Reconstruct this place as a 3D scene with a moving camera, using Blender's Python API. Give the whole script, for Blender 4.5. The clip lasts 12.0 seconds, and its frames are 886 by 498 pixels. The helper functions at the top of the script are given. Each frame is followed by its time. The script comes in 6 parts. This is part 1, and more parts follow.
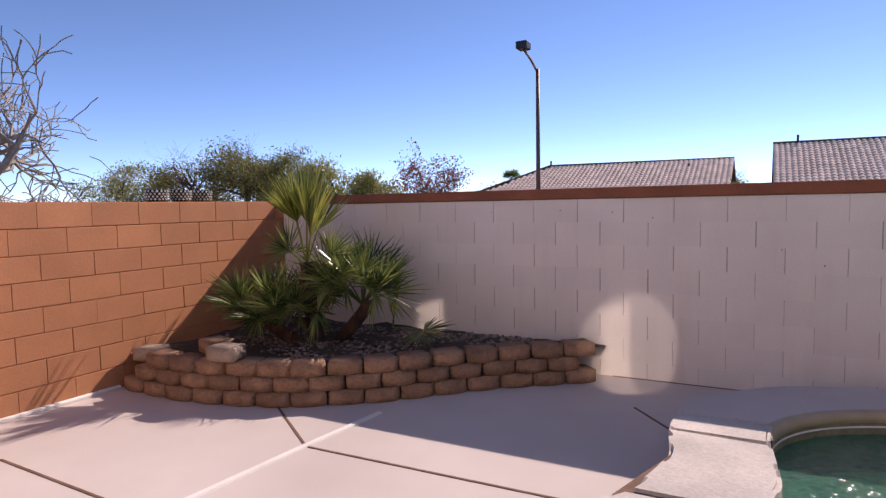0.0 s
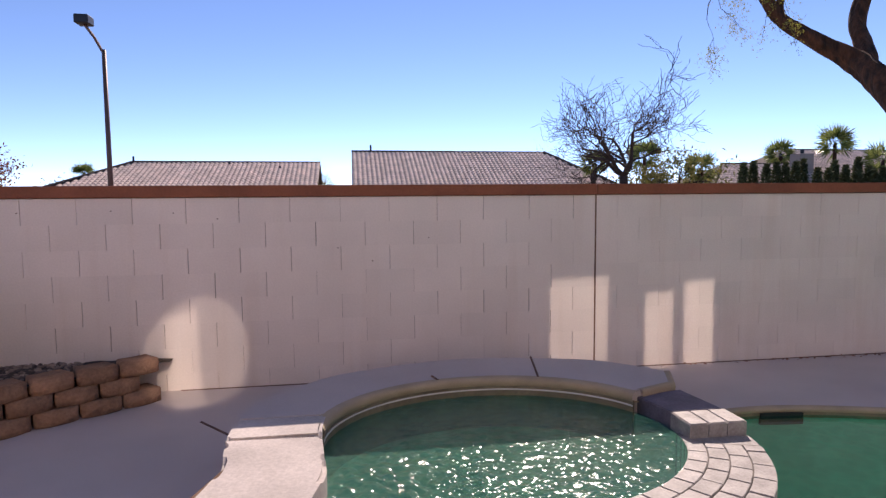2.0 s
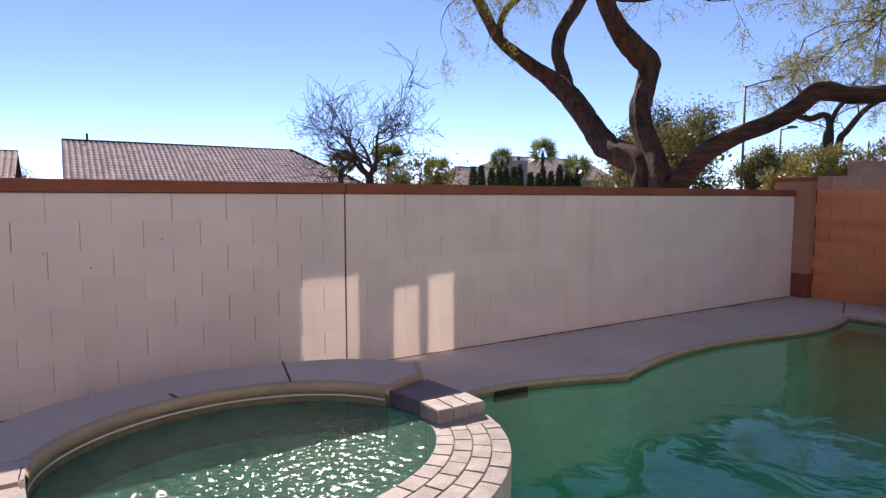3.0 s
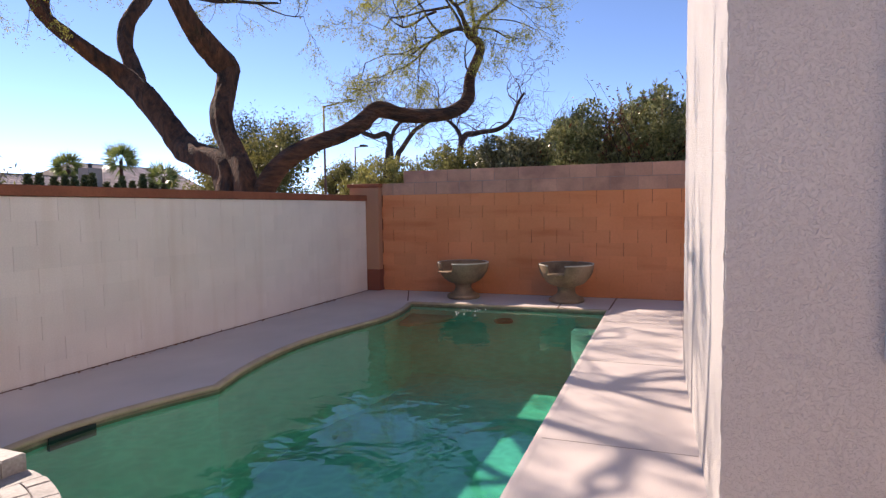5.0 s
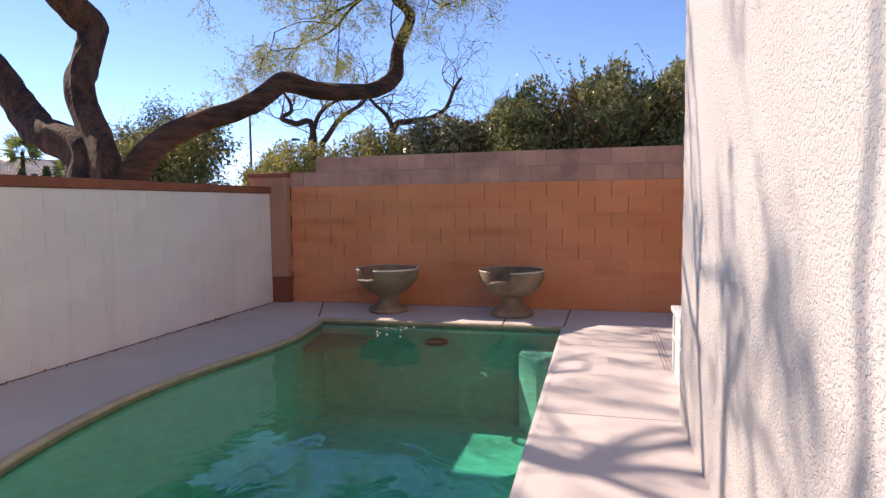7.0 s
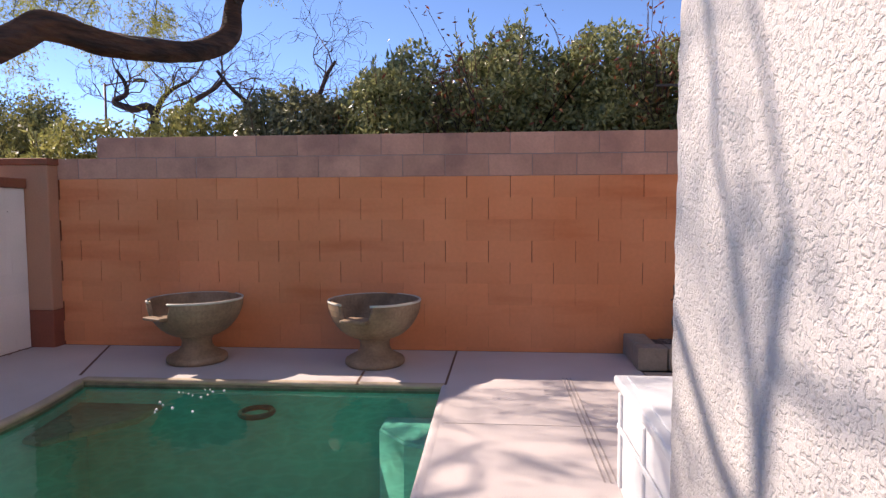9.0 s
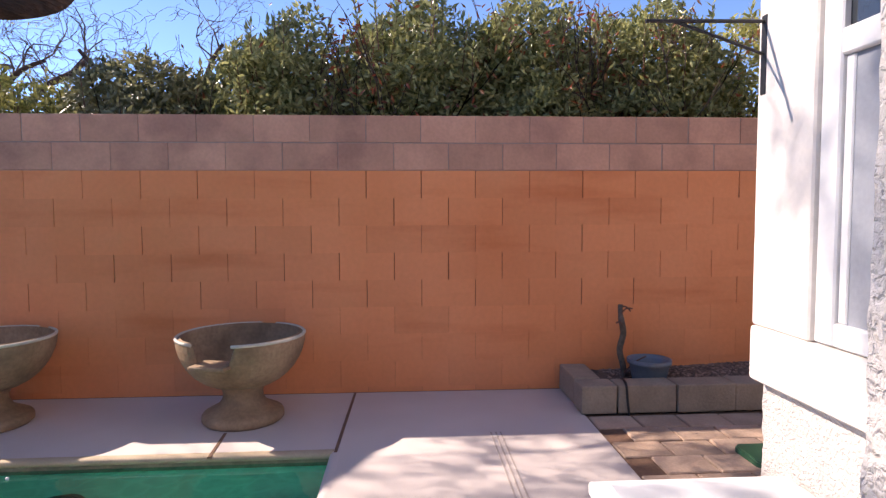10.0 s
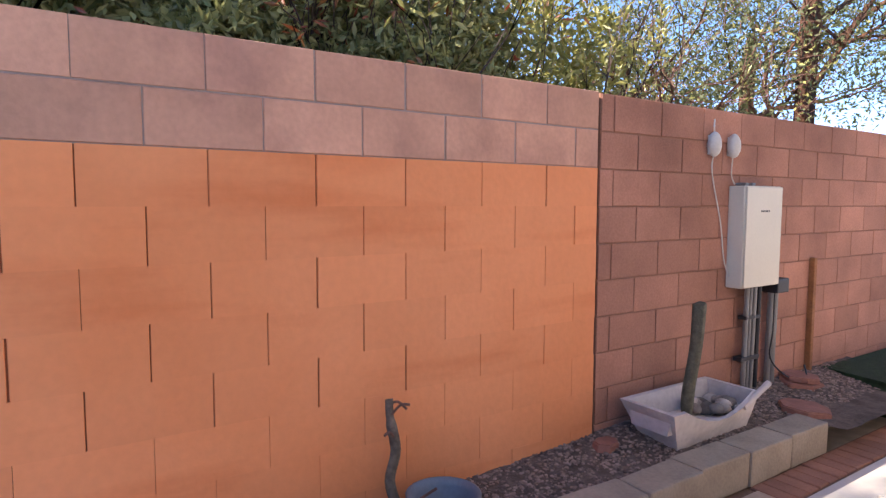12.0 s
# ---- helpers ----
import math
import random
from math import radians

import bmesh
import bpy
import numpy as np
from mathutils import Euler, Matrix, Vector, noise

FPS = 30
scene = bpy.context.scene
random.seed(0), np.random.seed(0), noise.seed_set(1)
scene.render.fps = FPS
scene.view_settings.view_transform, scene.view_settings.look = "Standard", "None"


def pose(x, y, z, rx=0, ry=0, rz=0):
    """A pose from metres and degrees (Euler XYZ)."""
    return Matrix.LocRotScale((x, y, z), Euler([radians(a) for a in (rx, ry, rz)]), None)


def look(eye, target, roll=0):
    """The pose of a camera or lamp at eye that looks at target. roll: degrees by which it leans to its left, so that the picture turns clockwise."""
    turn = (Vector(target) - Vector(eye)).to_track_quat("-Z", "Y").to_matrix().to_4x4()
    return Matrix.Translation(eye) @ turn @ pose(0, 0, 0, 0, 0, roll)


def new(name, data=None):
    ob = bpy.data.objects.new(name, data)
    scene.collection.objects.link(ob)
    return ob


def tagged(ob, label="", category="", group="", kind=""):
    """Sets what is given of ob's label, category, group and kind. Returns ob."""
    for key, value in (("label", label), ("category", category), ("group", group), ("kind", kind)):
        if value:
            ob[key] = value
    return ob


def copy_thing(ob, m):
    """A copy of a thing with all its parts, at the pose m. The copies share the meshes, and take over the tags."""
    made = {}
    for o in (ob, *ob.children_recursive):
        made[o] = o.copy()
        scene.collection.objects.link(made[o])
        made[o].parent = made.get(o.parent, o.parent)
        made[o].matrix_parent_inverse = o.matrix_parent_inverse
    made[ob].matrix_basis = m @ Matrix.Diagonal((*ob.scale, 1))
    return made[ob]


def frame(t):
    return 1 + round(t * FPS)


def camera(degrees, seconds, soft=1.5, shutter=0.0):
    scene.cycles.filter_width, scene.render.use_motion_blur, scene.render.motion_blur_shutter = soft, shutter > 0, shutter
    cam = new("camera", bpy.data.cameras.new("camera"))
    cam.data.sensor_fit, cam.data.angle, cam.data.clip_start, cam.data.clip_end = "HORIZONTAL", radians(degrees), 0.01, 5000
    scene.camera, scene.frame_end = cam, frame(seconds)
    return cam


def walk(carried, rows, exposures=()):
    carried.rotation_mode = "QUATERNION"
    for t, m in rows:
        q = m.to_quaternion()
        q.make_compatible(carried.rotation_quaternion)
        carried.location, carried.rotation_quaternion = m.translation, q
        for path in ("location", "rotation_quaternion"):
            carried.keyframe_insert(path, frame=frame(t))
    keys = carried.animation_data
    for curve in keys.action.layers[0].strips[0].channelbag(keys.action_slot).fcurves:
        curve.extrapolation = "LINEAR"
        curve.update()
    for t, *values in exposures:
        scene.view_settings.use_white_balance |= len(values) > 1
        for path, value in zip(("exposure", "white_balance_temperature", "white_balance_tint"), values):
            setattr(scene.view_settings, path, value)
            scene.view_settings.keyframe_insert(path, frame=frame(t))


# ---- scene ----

# ---------------------------------------------------------------- camera
cam = camera(72.6, 12.0, soft=1.35)
PATH = [
    (0, (0.206, -0.233, 1.530), (-0.731, 1.528, 1.387), -1.0),
    (0.5, (0.282, -0.141, 1.525), (-0.369, 1.744, 1.383), -1.0),
    (1, (0.347, -0.079, 1.530), (0.016, 1.887, 1.373), -0.9),
    (1.5, (0.402, -0.04, 1.522), (0.38, 1.953, 1.365), -0.7),
    (2, (0.436, 0.0, 1.524), (0.74, 1.971, 1.366), -0.5),
    (2.5, (0.444, 0.047, 1.520), (1.139, 1.916, 1.36), -0.3),
    (3, (0.454, 0.068, 1.525), (1.518, 1.75, 1.36), 0.0),
    (3.5, (0.445, 0.075, 1.510), (1.815, 1.523, 1.35), 0.0),
    (5.5, (0.968, 0.158, 1.40), (2.88, 0.73, 1.261), -0.8),
    (6, (1.367, 0.265, 1.391), (3.288, 0.801, 1.244), -0.6),
    (6.5, (1.823, 0.413, 1.385), (3.745, 0.946, 1.238), -0.7),
    (8.5, (4.022, 0.521, 1.358), (5.997, 0.811, 1.222), -0.2),
    (9, (4.556, 0.513, 1.340), (6.545, 0.684, 1.213), -0.2),
    (9.5, (5.153, 0.496, 1.349), (7.149, 0.526, 1.223), -0.1),
    (10, (5.744, 0.475, 1.351), (7.737, 0.357, 1.231), -0.2),
    (10.5, (6.318, 0.413, 1.374), (8.287, 0.086, 1.253), -0.2),
    (11, (6.889, 0.314, 1.414), (8.811, -0.223, 1.292), -0.2),
    (11.5, (7.464, 0.213, 1.429), (9.296, -0.577, 1.297), -0.2),
    (12, (7.973, 0.036, 1.480), (9.643, -1.053, 1.324), 0.2),
]
walk(cam, [(t, look(eye, target, roll)) for t, eye, target, roll in PATH],
     exposures=[(t, e, k, g) for t, e, k, g in ((0.0, 0.9, 7850, 26), (3.5, 1.12, 8300, 25), (6.0, 1.46, 8350, 21), (9.0, 1.48, 7950, 22), (9.7, 1.62, 7950, 22), (10.5, 2.06, 8050, 22), (12.0, 2.45, 7900, 17))])

# ---------------------------------------------------------------- light
SUN = Vector((0.46, 1.18, 1.0)).normalized()          # towards the sun
ELEV, AZ = math.asin(SUN.z), math.atan2(SUN.x, SUN.y)
world = bpy.data.worlds.new("sky")
scene.world = world
world.use_nodes = True
wn = world.node_tree.nodes
sky = wn.new("ShaderNodeTexSky")
sky.sky_type, sky.sun_disc = "NISHITA", False
sky.sun_elevation, sky.sun_rotation = ELEV, AZ
sky.altitude, sky.air_density, sky.dust_density, sky.ozone_density = 2500, 0.5, 0.0, 4.0
wn["Background"].inputs["Strength"].default_value = 0.15
deep = wn.new("ShaderNodeHueSaturation")          # dry desert air: a deeper blue
deep.inputs["Saturation"].default_value = 1.08
world.node_tree.links.new(sky.outputs[0], deep.inputs["Color"])
world.node_tree.links.new(deep.outputs[0], wn["Background"].inputs["Color"])
sun_data = bpy.data.lights.new("sun", "SUN")
sun_data.energy, sun_data.angle, sun_data.color = 2.65, radians(0.5), (1.0, 0.995, 0.985)
sun = new("sun", sun_data)
sun.matrix_world = look(SUN * 60, (0, 0, 0))

# ---------------------------------------------------------------- materials


def shader(name, color, rough=0.8, metal=0.0, vary=0.12, scale=3.0, fine=60.0, bump=0.15, depth=0.004,
           color2=None, per_object=0.0, spec=0.4, stretch=(1, 1, 1), stain=None):
    """A node material: base colour varied at two scales, with fine relief."""
    m = bpy.data.materials.new(name)
    m.use_nodes = True
    n, l = m.node_tree.nodes, m.node_tree.links
    b = n["Principled BSDF"]
    b.inputs["Roughness"].default_value, b.inputs["Metallic"].default_value = rough, metal
    b.inputs["Specular IOR Level"].default_value = spec
    geo = n.new("ShaderNodeNewGeometry")
    mapping = n.new("ShaderNodeMapping")
    mapping.inputs["Scale"].default_value = stretch
    l.new(geo.outputs["Position"], mapping.inputs["Vector"])
    big, small = n.new("ShaderNodeTexNoise"), n.new("ShaderNodeTexNoise")
    for tex, sc, det in ((big, scale, 5), (small, fine, 4)):
        tex.inputs["Scale"].default_value, tex.inputs["Detail"].default_value = sc, det
        l.new(mapping.outputs[0], tex.inputs["Vector"])
    ramp = n.new("ShaderNodeValToRGB")
    ramp.color_ramp.elements[0].position, ramp.color_ramp.elements[1].position = 0.3, 0.72
    c2 = color2 or tuple(c * (1 - 2.2 * vary) for c in color)
    ramp.color_ramp.elements[0].color, ramp.color_ramp.elements[1].color = (*c2, 1), (*color, 1)
    l.new(big.outputs["Fac"], ramp.inputs[0])
    mul = n.new("ShaderNodeMix")
    mul.data_type, mul.blend_type = "RGBA", "MULTIPLY"
    mul.inputs["Factor"].default_value = 1.0
    grain = n.new("ShaderNodeMapRange")
    grain.inputs["From Min"].default_value, grain.inputs["From Max"].default_value = 0.3, 0.7
    grain.inputs["To Min"].default_value, grain.inputs["To Max"].default_value = 1 - vary, 1 + vary * 0.4
    l.new(small.outputs["Fac"], grain.inputs["Value"])
    l.new(ramp.outputs[0], mul.inputs["A"])
    l.new(grain.outputs[0], mul.inputs["B"])
    out = mul.outputs["Result"]
    if per_object:
        info = n.new("ShaderNodeObjectInfo")
        rng = n.new("ShaderNodeMapRange")
        rng.inputs["To Min"].default_value, rng.inputs["To Max"].default_value = 1 - per_object, 1 + per_object
        l.new(info.outputs["Random"], rng.inputs["Value"])
        mul2 = n.new("ShaderNodeMix")
        mul2.data_type, mul2.blend_type = "RGBA", "MULTIPLY"
        mul2.inputs["Factor"].default_value = 1.0
        l.new(out, mul2.inputs["A"])
        l.new(rng.outputs[0], mul2.inputs["B"])
        out = mul2.outputs["Result"]
    if stain:                                   # smears with a direction of their own
        way, colour, lo, hi = stain
        smap, smear, fade = n.new("ShaderNodeMapping"), n.new("ShaderNodeTexNoise"), n.new("ShaderNodeValToRGB")
        smap.inputs["Scale"].default_value = way
        smear.inputs["Scale"].default_value, smear.inputs["Detail"].default_value = 1.0, 6
        l.new(geo.outputs["Position"], smap.inputs["Vector"])
        l.new(smap.outputs[0], smear.inputs["Vector"])
        fade.color_ramp.elements[0].position, fade.color_ramp.elements[1].position = lo, hi
        fade.color_ramp.elements[0].color, fade.color_ramp.elements[1].color = (1, 1, 1, 1), (*colour, 1)
        l.new(smear.outputs["Fac"], fade.inputs[0])
        mul3 = n.new("ShaderNodeMix")
        mul3.data_type, mul3.blend_type = "RGBA", "MULTIPLY"
        mul3.inputs["Factor"].default_value = 1.0
        l.new(out, mul3.inputs["A"])
        l.new(fade.outputs[0], mul3.inputs["B"])
        out = mul3.outputs["Result"]
    l.new(out, b.inputs["Base Color"])
    if bump:
        bp = n.new("ShaderNodeBump")
        bp.inputs["Strength"].default_value, bp.inputs["Distance"].default_value = bump, depth
        l.new(small.outputs["Fac"], bp.inputs["Height"])
        l.new(bp.outputs[0], b.inputs["Normal"])
    return m


def stucco(name, color, scale=76.0, depth=0.010):
    """Skip-trowelled stucco: flat-topped islands with crisp edges."""
    m = shader(name, color, 0.9, vary=0.05, scale=1.2, fine=90, bump=0)
    n, l = m.node_tree.nodes, m.node_tree.links
    geo = [x for x in n if x.type == "NEW_GEOMETRY"][0]
    tex = n.new("ShaderNodeTexNoise")
    tex.inputs["Scale"].default_value, tex.inputs["Detail"].default_value, tex.inputs["Distortion"].default_value = scale, 3, 0.6
    l.new(geo.outputs["Position"], tex.inputs["Vector"])
    ramp = n.new("ShaderNodeValToRGB")
    ramp.color_ramp.elements[0].position, ramp.color_ramp.elements[1].position = 0.34, 0.53
    l.new(tex.outputs["Fac"], ramp.inputs[0])
    grit, both = n.new("ShaderNodeTexNoise"), n.new("ShaderNodeMath")
    grit.inputs["Scale"].default_value, grit.inputs["Detail"].default_value = scale * 2.6, 4
    l.new(geo.outputs["Position"], grit.inputs["Vector"])
    both.operation = "MULTIPLY_ADD"
    both.inputs[1].default_value = 0.45
    l.new(grit.outputs["Fac"], both.inputs[0])
    l.new(ramp.outputs[0], both.inputs[2])
    bp = n.new("ShaderNodeBump")
    bp.inputs["Strength"].default_value, bp.inputs["Distance"].default_value = 0.6, depth
    l.new(both.outputs[0], bp.inputs["Height"])
    l.new(bp.outputs[0], n["Principled BSDF"].inputs["Normal"])
    return m


def leaf_mat(name, c1, c2, rough=0.45, trans=0.25):
    """Leaves: each one its own tint between two greens, a little light passes through."""
    m = bpy.data.materials.new(name)
    m.use_nodes = True
    n, l = m.node_tree.nodes, m.node_tree.links
    b = n["Principled BSDF"]
    b.inputs["Roughness"].default_value = rough
    geo = n.new("ShaderNodeNewGeometry")
    mix = n.new("ShaderNodeMix")
    mix.data_type = "RGBA"
    mix.inputs["A"].default_value, mix.inputs["B"].default_value = (*c1, 1), (*c2, 1)
    l.new(geo.outputs["Random Per Island"], mix.inputs["Factor"])
    l.new(mix.outputs["Result"], b.inputs["Base Color"])
    tr = n.new("ShaderNodeBsdfTranslucent")
    l.new(mix.outputs["Result"], tr.inputs["Color"])
    ms = n.new("ShaderNodeMixShader")
    ms.inputs[0].default_value = trans
    l.new(b.outputs[0], ms.inputs[1])
    l.new(tr.outputs[0], ms.inputs[2])
    l.new(ms.outputs[0], n["Material Output"].inputs["Surface"])
    return m


def water_mat(name, body, tint, murk, wave_scale, wave, rough):
    """Murky water: part scattering body, part clear with caustic lines painted into its tint, and a rippled mirror on
    top driven by Fresnel.
    """
    m = bpy.data.materials.new(name)
    m.use_nodes = True
    n, l = m.node_tree.nodes, m.node_tree.links
    n.remove(n["Principled BSDF"])
    geo = n.new("ShaderNodeNewGeometry")
    tex, wide = n.new("ShaderNodeTexNoise"), n.new("ShaderNodeTexNoise")
    for t, sc, dist in ((tex, wave_scale, 0.5), (wide, 0.7, 0.3)):
        t.inputs["Scale"].default_value, t.inputs["Detail"].default_value, t.inputs["Distortion"].default_value = sc, 3, dist
        l.new(geo.outputs["Position"], t.inputs["Vector"])
    bp = n.new("ShaderNodeBump")
    bp.inputs["Strength"].default_value, bp.inputs["Distance"].default_value = 1.0, wave
    l.new(tex.outputs["Fac"], bp.inputs["Height"])
    facing, power, fres = n.new("ShaderNodeLayerWeight"), n.new("ShaderNodeMath"), n.new("ShaderNodeMath")
    facing.inputs["Blend"].default_value = 0.5
    l.new(bp.outputs[0], facing.inputs["Normal"])
    power.operation, fres.operation = "POWER", "MULTIPLY_ADD"
    power.inputs[1].default_value = 4.3
    l.new(facing.outputs["Facing"], power.inputs[0])
    l.new(power.outputs[0], fres.inputs[0])
    fres.inputs[1].default_value, fres.inputs[2].default_value = 0.98, 0.02
    gloss = n.new("ShaderNodeBsdfGlossy")
    gloss.inputs["Roughness"].default_value = rough
    l.new(bp.outputs[0], gloss.inputs["Normal"])
    clear, cloud, inner = n.new("ShaderNodeBsdfTransparent"), n.new("ShaderNodeBsdfDiffuse"), n.new("ShaderNodeMixShader")
    cells, bend = n.new("ShaderNodeTexVoronoi"), n.new("ShaderNodeMix")     # caustic lines painted into the tint, as if ripples gathered light
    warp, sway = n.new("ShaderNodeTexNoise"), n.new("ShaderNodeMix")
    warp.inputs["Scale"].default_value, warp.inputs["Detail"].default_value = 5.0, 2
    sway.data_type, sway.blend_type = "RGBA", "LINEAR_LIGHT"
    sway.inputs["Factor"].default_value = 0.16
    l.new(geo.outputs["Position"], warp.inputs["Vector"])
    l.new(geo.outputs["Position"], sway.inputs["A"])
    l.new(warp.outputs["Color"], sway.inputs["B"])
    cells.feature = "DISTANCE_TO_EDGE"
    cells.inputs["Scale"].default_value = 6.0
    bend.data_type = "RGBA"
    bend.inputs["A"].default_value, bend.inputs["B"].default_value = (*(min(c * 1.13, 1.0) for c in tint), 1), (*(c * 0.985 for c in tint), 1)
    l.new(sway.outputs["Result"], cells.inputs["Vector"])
    caustic_net = n.new("ShaderNodeMapRange")
    caustic_net.inputs["From Min"].default_value, caustic_net.inputs["From Max"].default_value = 0.01, 0.16
    l.new(cells.outputs["Distance"], caustic_net.inputs["Value"])
    l.new(caustic_net.outputs[0], bend.inputs["Factor"])
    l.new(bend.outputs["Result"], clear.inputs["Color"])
    tone = n.new("ShaderNodeMix")
    tone.data_type = "RGBA"
    tone.inputs["A"].default_value, tone.inputs["B"].default_value = (*body, 1), (*(c * 0.75 for c in body), 1)
    l.new(wide.outputs["Fac"], tone.inputs["Factor"])
    l.new(tone.outputs["Result"], cloud.inputs["Color"])
    inner.inputs[0].default_value = murk
    l.new(clear.outputs[0], inner.inputs[1])
    l.new(cloud.outputs[0], inner.inputs[2])
    ms = n.new("ShaderNodeMixShader")
    l.new(fres.outputs[0], ms.inputs[0])
    l.new(inner.outputs[0], ms.inputs[1])
    l.new(gloss.outputs[0], ms.inputs[2])
    l.new(ms.outputs[0], n["Material Output"].inputs["Surface"])
    return m


WHITE_BLOCK = shader("white_painted_block", (0.85, 0.755, 0.69), 0.85, vary=0.05, scale=1.6, fine=70, bump=0.35, per_object=0.03, stain=((6, 6, 0.5), (0.94, 0.915, 0.89), 0.52, 0.75))
WHITE_JOINT = shader("white_wall_joint", (0.58, 0.49, 0.43), 0.9, vary=0.2, scale=6)
CAP = shader("brick_red_cap_paint", (0.33, 0.105, 0.055), 0.75, vary=0.12, scale=4, fine=60, bump=0.2)
ORANGE_L = shader("terracotta_painted_block", (0.56, 0.235, 0.115), 0.85, vary=0.09, scale=2, fine=80, bump=0.35, per_object=0.06)
ORANGE_LJ = shader("terracotta_joint", (0.52, 0.21, 0.10), 0.9, vary=0.1)
ORANGE_R = shader("burnt_orange_block", (0.80, 0.31, 0.145), 0.85, vary=0.045, scale=0.9, fine=28, bump=0.35, per_object=0.05, color2=(0.70, 0.23, 0.09), stain=((0.7, 0.7, 4.9), (0.88, 0.75, 0.66), 0.53, 0.70))
ORANGE_RJ = shader("burnt_orange_joint", (0.30, 0.085, 0.035), 0.9, vary=0.15)
GREY_BLOCK = shader("pinkish_raw_block", (0.60, 0.32, 0.225), 0.9, vary=0.09, scale=3.5, fine=45, bump=0.5, per_object=0.12, stain=((2.6, 2.6, 3.2), (0.74, 0.72, 0.76), 0.48, 0.66))
GREY_JOINT = shader("grey_mortar", (0.36, 0.29, 0.27), 0.95, vary=0.1, fine=120)
BROWN_BLOCK = shader("red_brown_block", (0.46, 0.215, 0.15), 0.9, vary=0.16, scale=2.2, fine=90, bump=0.5, per_object=0.15, stain=((1.2, 1.2, 2.5), (0.82, 0.80, 0.80), 0.5, 0.7))
BROWN_JOINT = shader("brown_mortar", (0.33, 0.165, 0.115), 0.95, vary=0.12, fine=120)
PILLAR = shader("light_terracotta_render", (0.50, 0.25, 0.155), 0.85, vary=0.06, scale=2)
PILLAR_D = shader("dark_terracotta_render", (0.28, 0.085, 0.05), 0.85, vary=0.08)
DECK = shader("pinkish_concrete_deck", (0.65, 0.56, 0.52), 0.8, vary=0.09, scale=0.9, fine=140, bump=0.25, depth=0.002)
COPING = shader("cream_coping_edge", (0.52, 0.40, 0.27), 0.7, vary=0.1, scale=5, fine=120, bump=0.2)
SLAB = shader("white_stippled_coping", (0.66, 0.585, 0.54), 0.8, vary=0.14, scale=3, fine=55, bump=0.5, depth=0.004)
JOINT = shader("brown_expansion_joint", (0.24, 0.13, 0.085), 0.9, vary=0.2, scale=8)
GROOVE = shader("worn_deck_groove", (0.47, 0.39, 0.35), 0.9, vary=0.1, scale=6)
DRAIN = shader("white_deck_drain", (0.84, 0.80, 0.76), 0.6, vary=0.06)
TILE = shader("grey_stone_tile", (0.45, 0.41, 0.385), 0.6, vary=0.2, scale=9, fine=70, bump=0.3, per_object=0.12)
TILE_J = shader("tile_grout", (0.27, 0.235, 0.22), 0.9, vary=0.15)
TILE_SHADED = shader("slate_tile_shaded", (0.20, 0.17, 0.215), 0.55, vary=0.18, scale=7, fine=60, bump=0.3)
TAN_LEDGE = shader("tan_ledge_plaster", (0.24, 0.30, 0.20), 0.8, vary=0.2, scale=4, fine=15, bump=0.2)
FOAM = shader("white_foam", (0.82, 0.86, 0.84), 0.3, vary=0.05, bump=0)
WATERLINE = shader("tan_waterline_tile", (0.30, 0.235, 0.15), 0.4, vary=0.18, scale=8, fine=40)
# the green that light takes on in deep water is put into this plaster
PLASTER = shader("water_green_plaster", (0.14, 0.62, 0.52), 0.8, vary=0.1, scale=0.9, fine=8, bump=0.1, color2=(0.07, 0.46, 0.38))
# paler copy: the bench's shallow, sunlit look is put into its colour
PALE_PLASTER = shader("pale_pool_plaster", (0.80, 0.86, 0.80), 0.8, vary=0.1, scale=3, fine=12, bump=0.2)
SPA_PLASTER = shader("spa_plaster", (0.55, 0.74, 0.58), 0.8, vary=0.15, scale=1.2, fine=8, bump=0.1)
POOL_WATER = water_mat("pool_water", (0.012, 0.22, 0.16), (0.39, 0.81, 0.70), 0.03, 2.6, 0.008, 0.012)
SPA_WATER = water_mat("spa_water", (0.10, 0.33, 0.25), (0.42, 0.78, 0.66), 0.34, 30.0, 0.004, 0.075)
STUCCO = stucco("beige_stucco", (0.58, 0.535, 0.505))
STUCCO_S = shader("smooth_cream_trim", (0.74, 0.69, 0.64), 0.8, vary=0.05, scale=3, fine=60, bump=0.2)
VINYL = shader("white_vinyl", (0.68, 0.68, 0.68), 0.35, vary=0.03, bump=0.0)
DARK = shader("dark_plastic", (0.02, 0.025, 0.025), 0.6, vary=0.1)
SOIL = shader("dark_planter_soil", (0.115, 0.082, 0.064), 0.95, vary=0.25, scale=9, fine=55, bump=0.8, depth=0.02)
GRAVEL = shader("dirt_and_gravel", (0.18, 0.13, 0.105), 0.95, vary=0.25, scale=9, fine=55, bump=0.8, depth=0.02)
DIRT = shader("dusty_ground", (0.33, 0.27, 0.21), 0.95, vary=0.2, scale=0.8, fine=14, bump=0.5, depth=0.02)

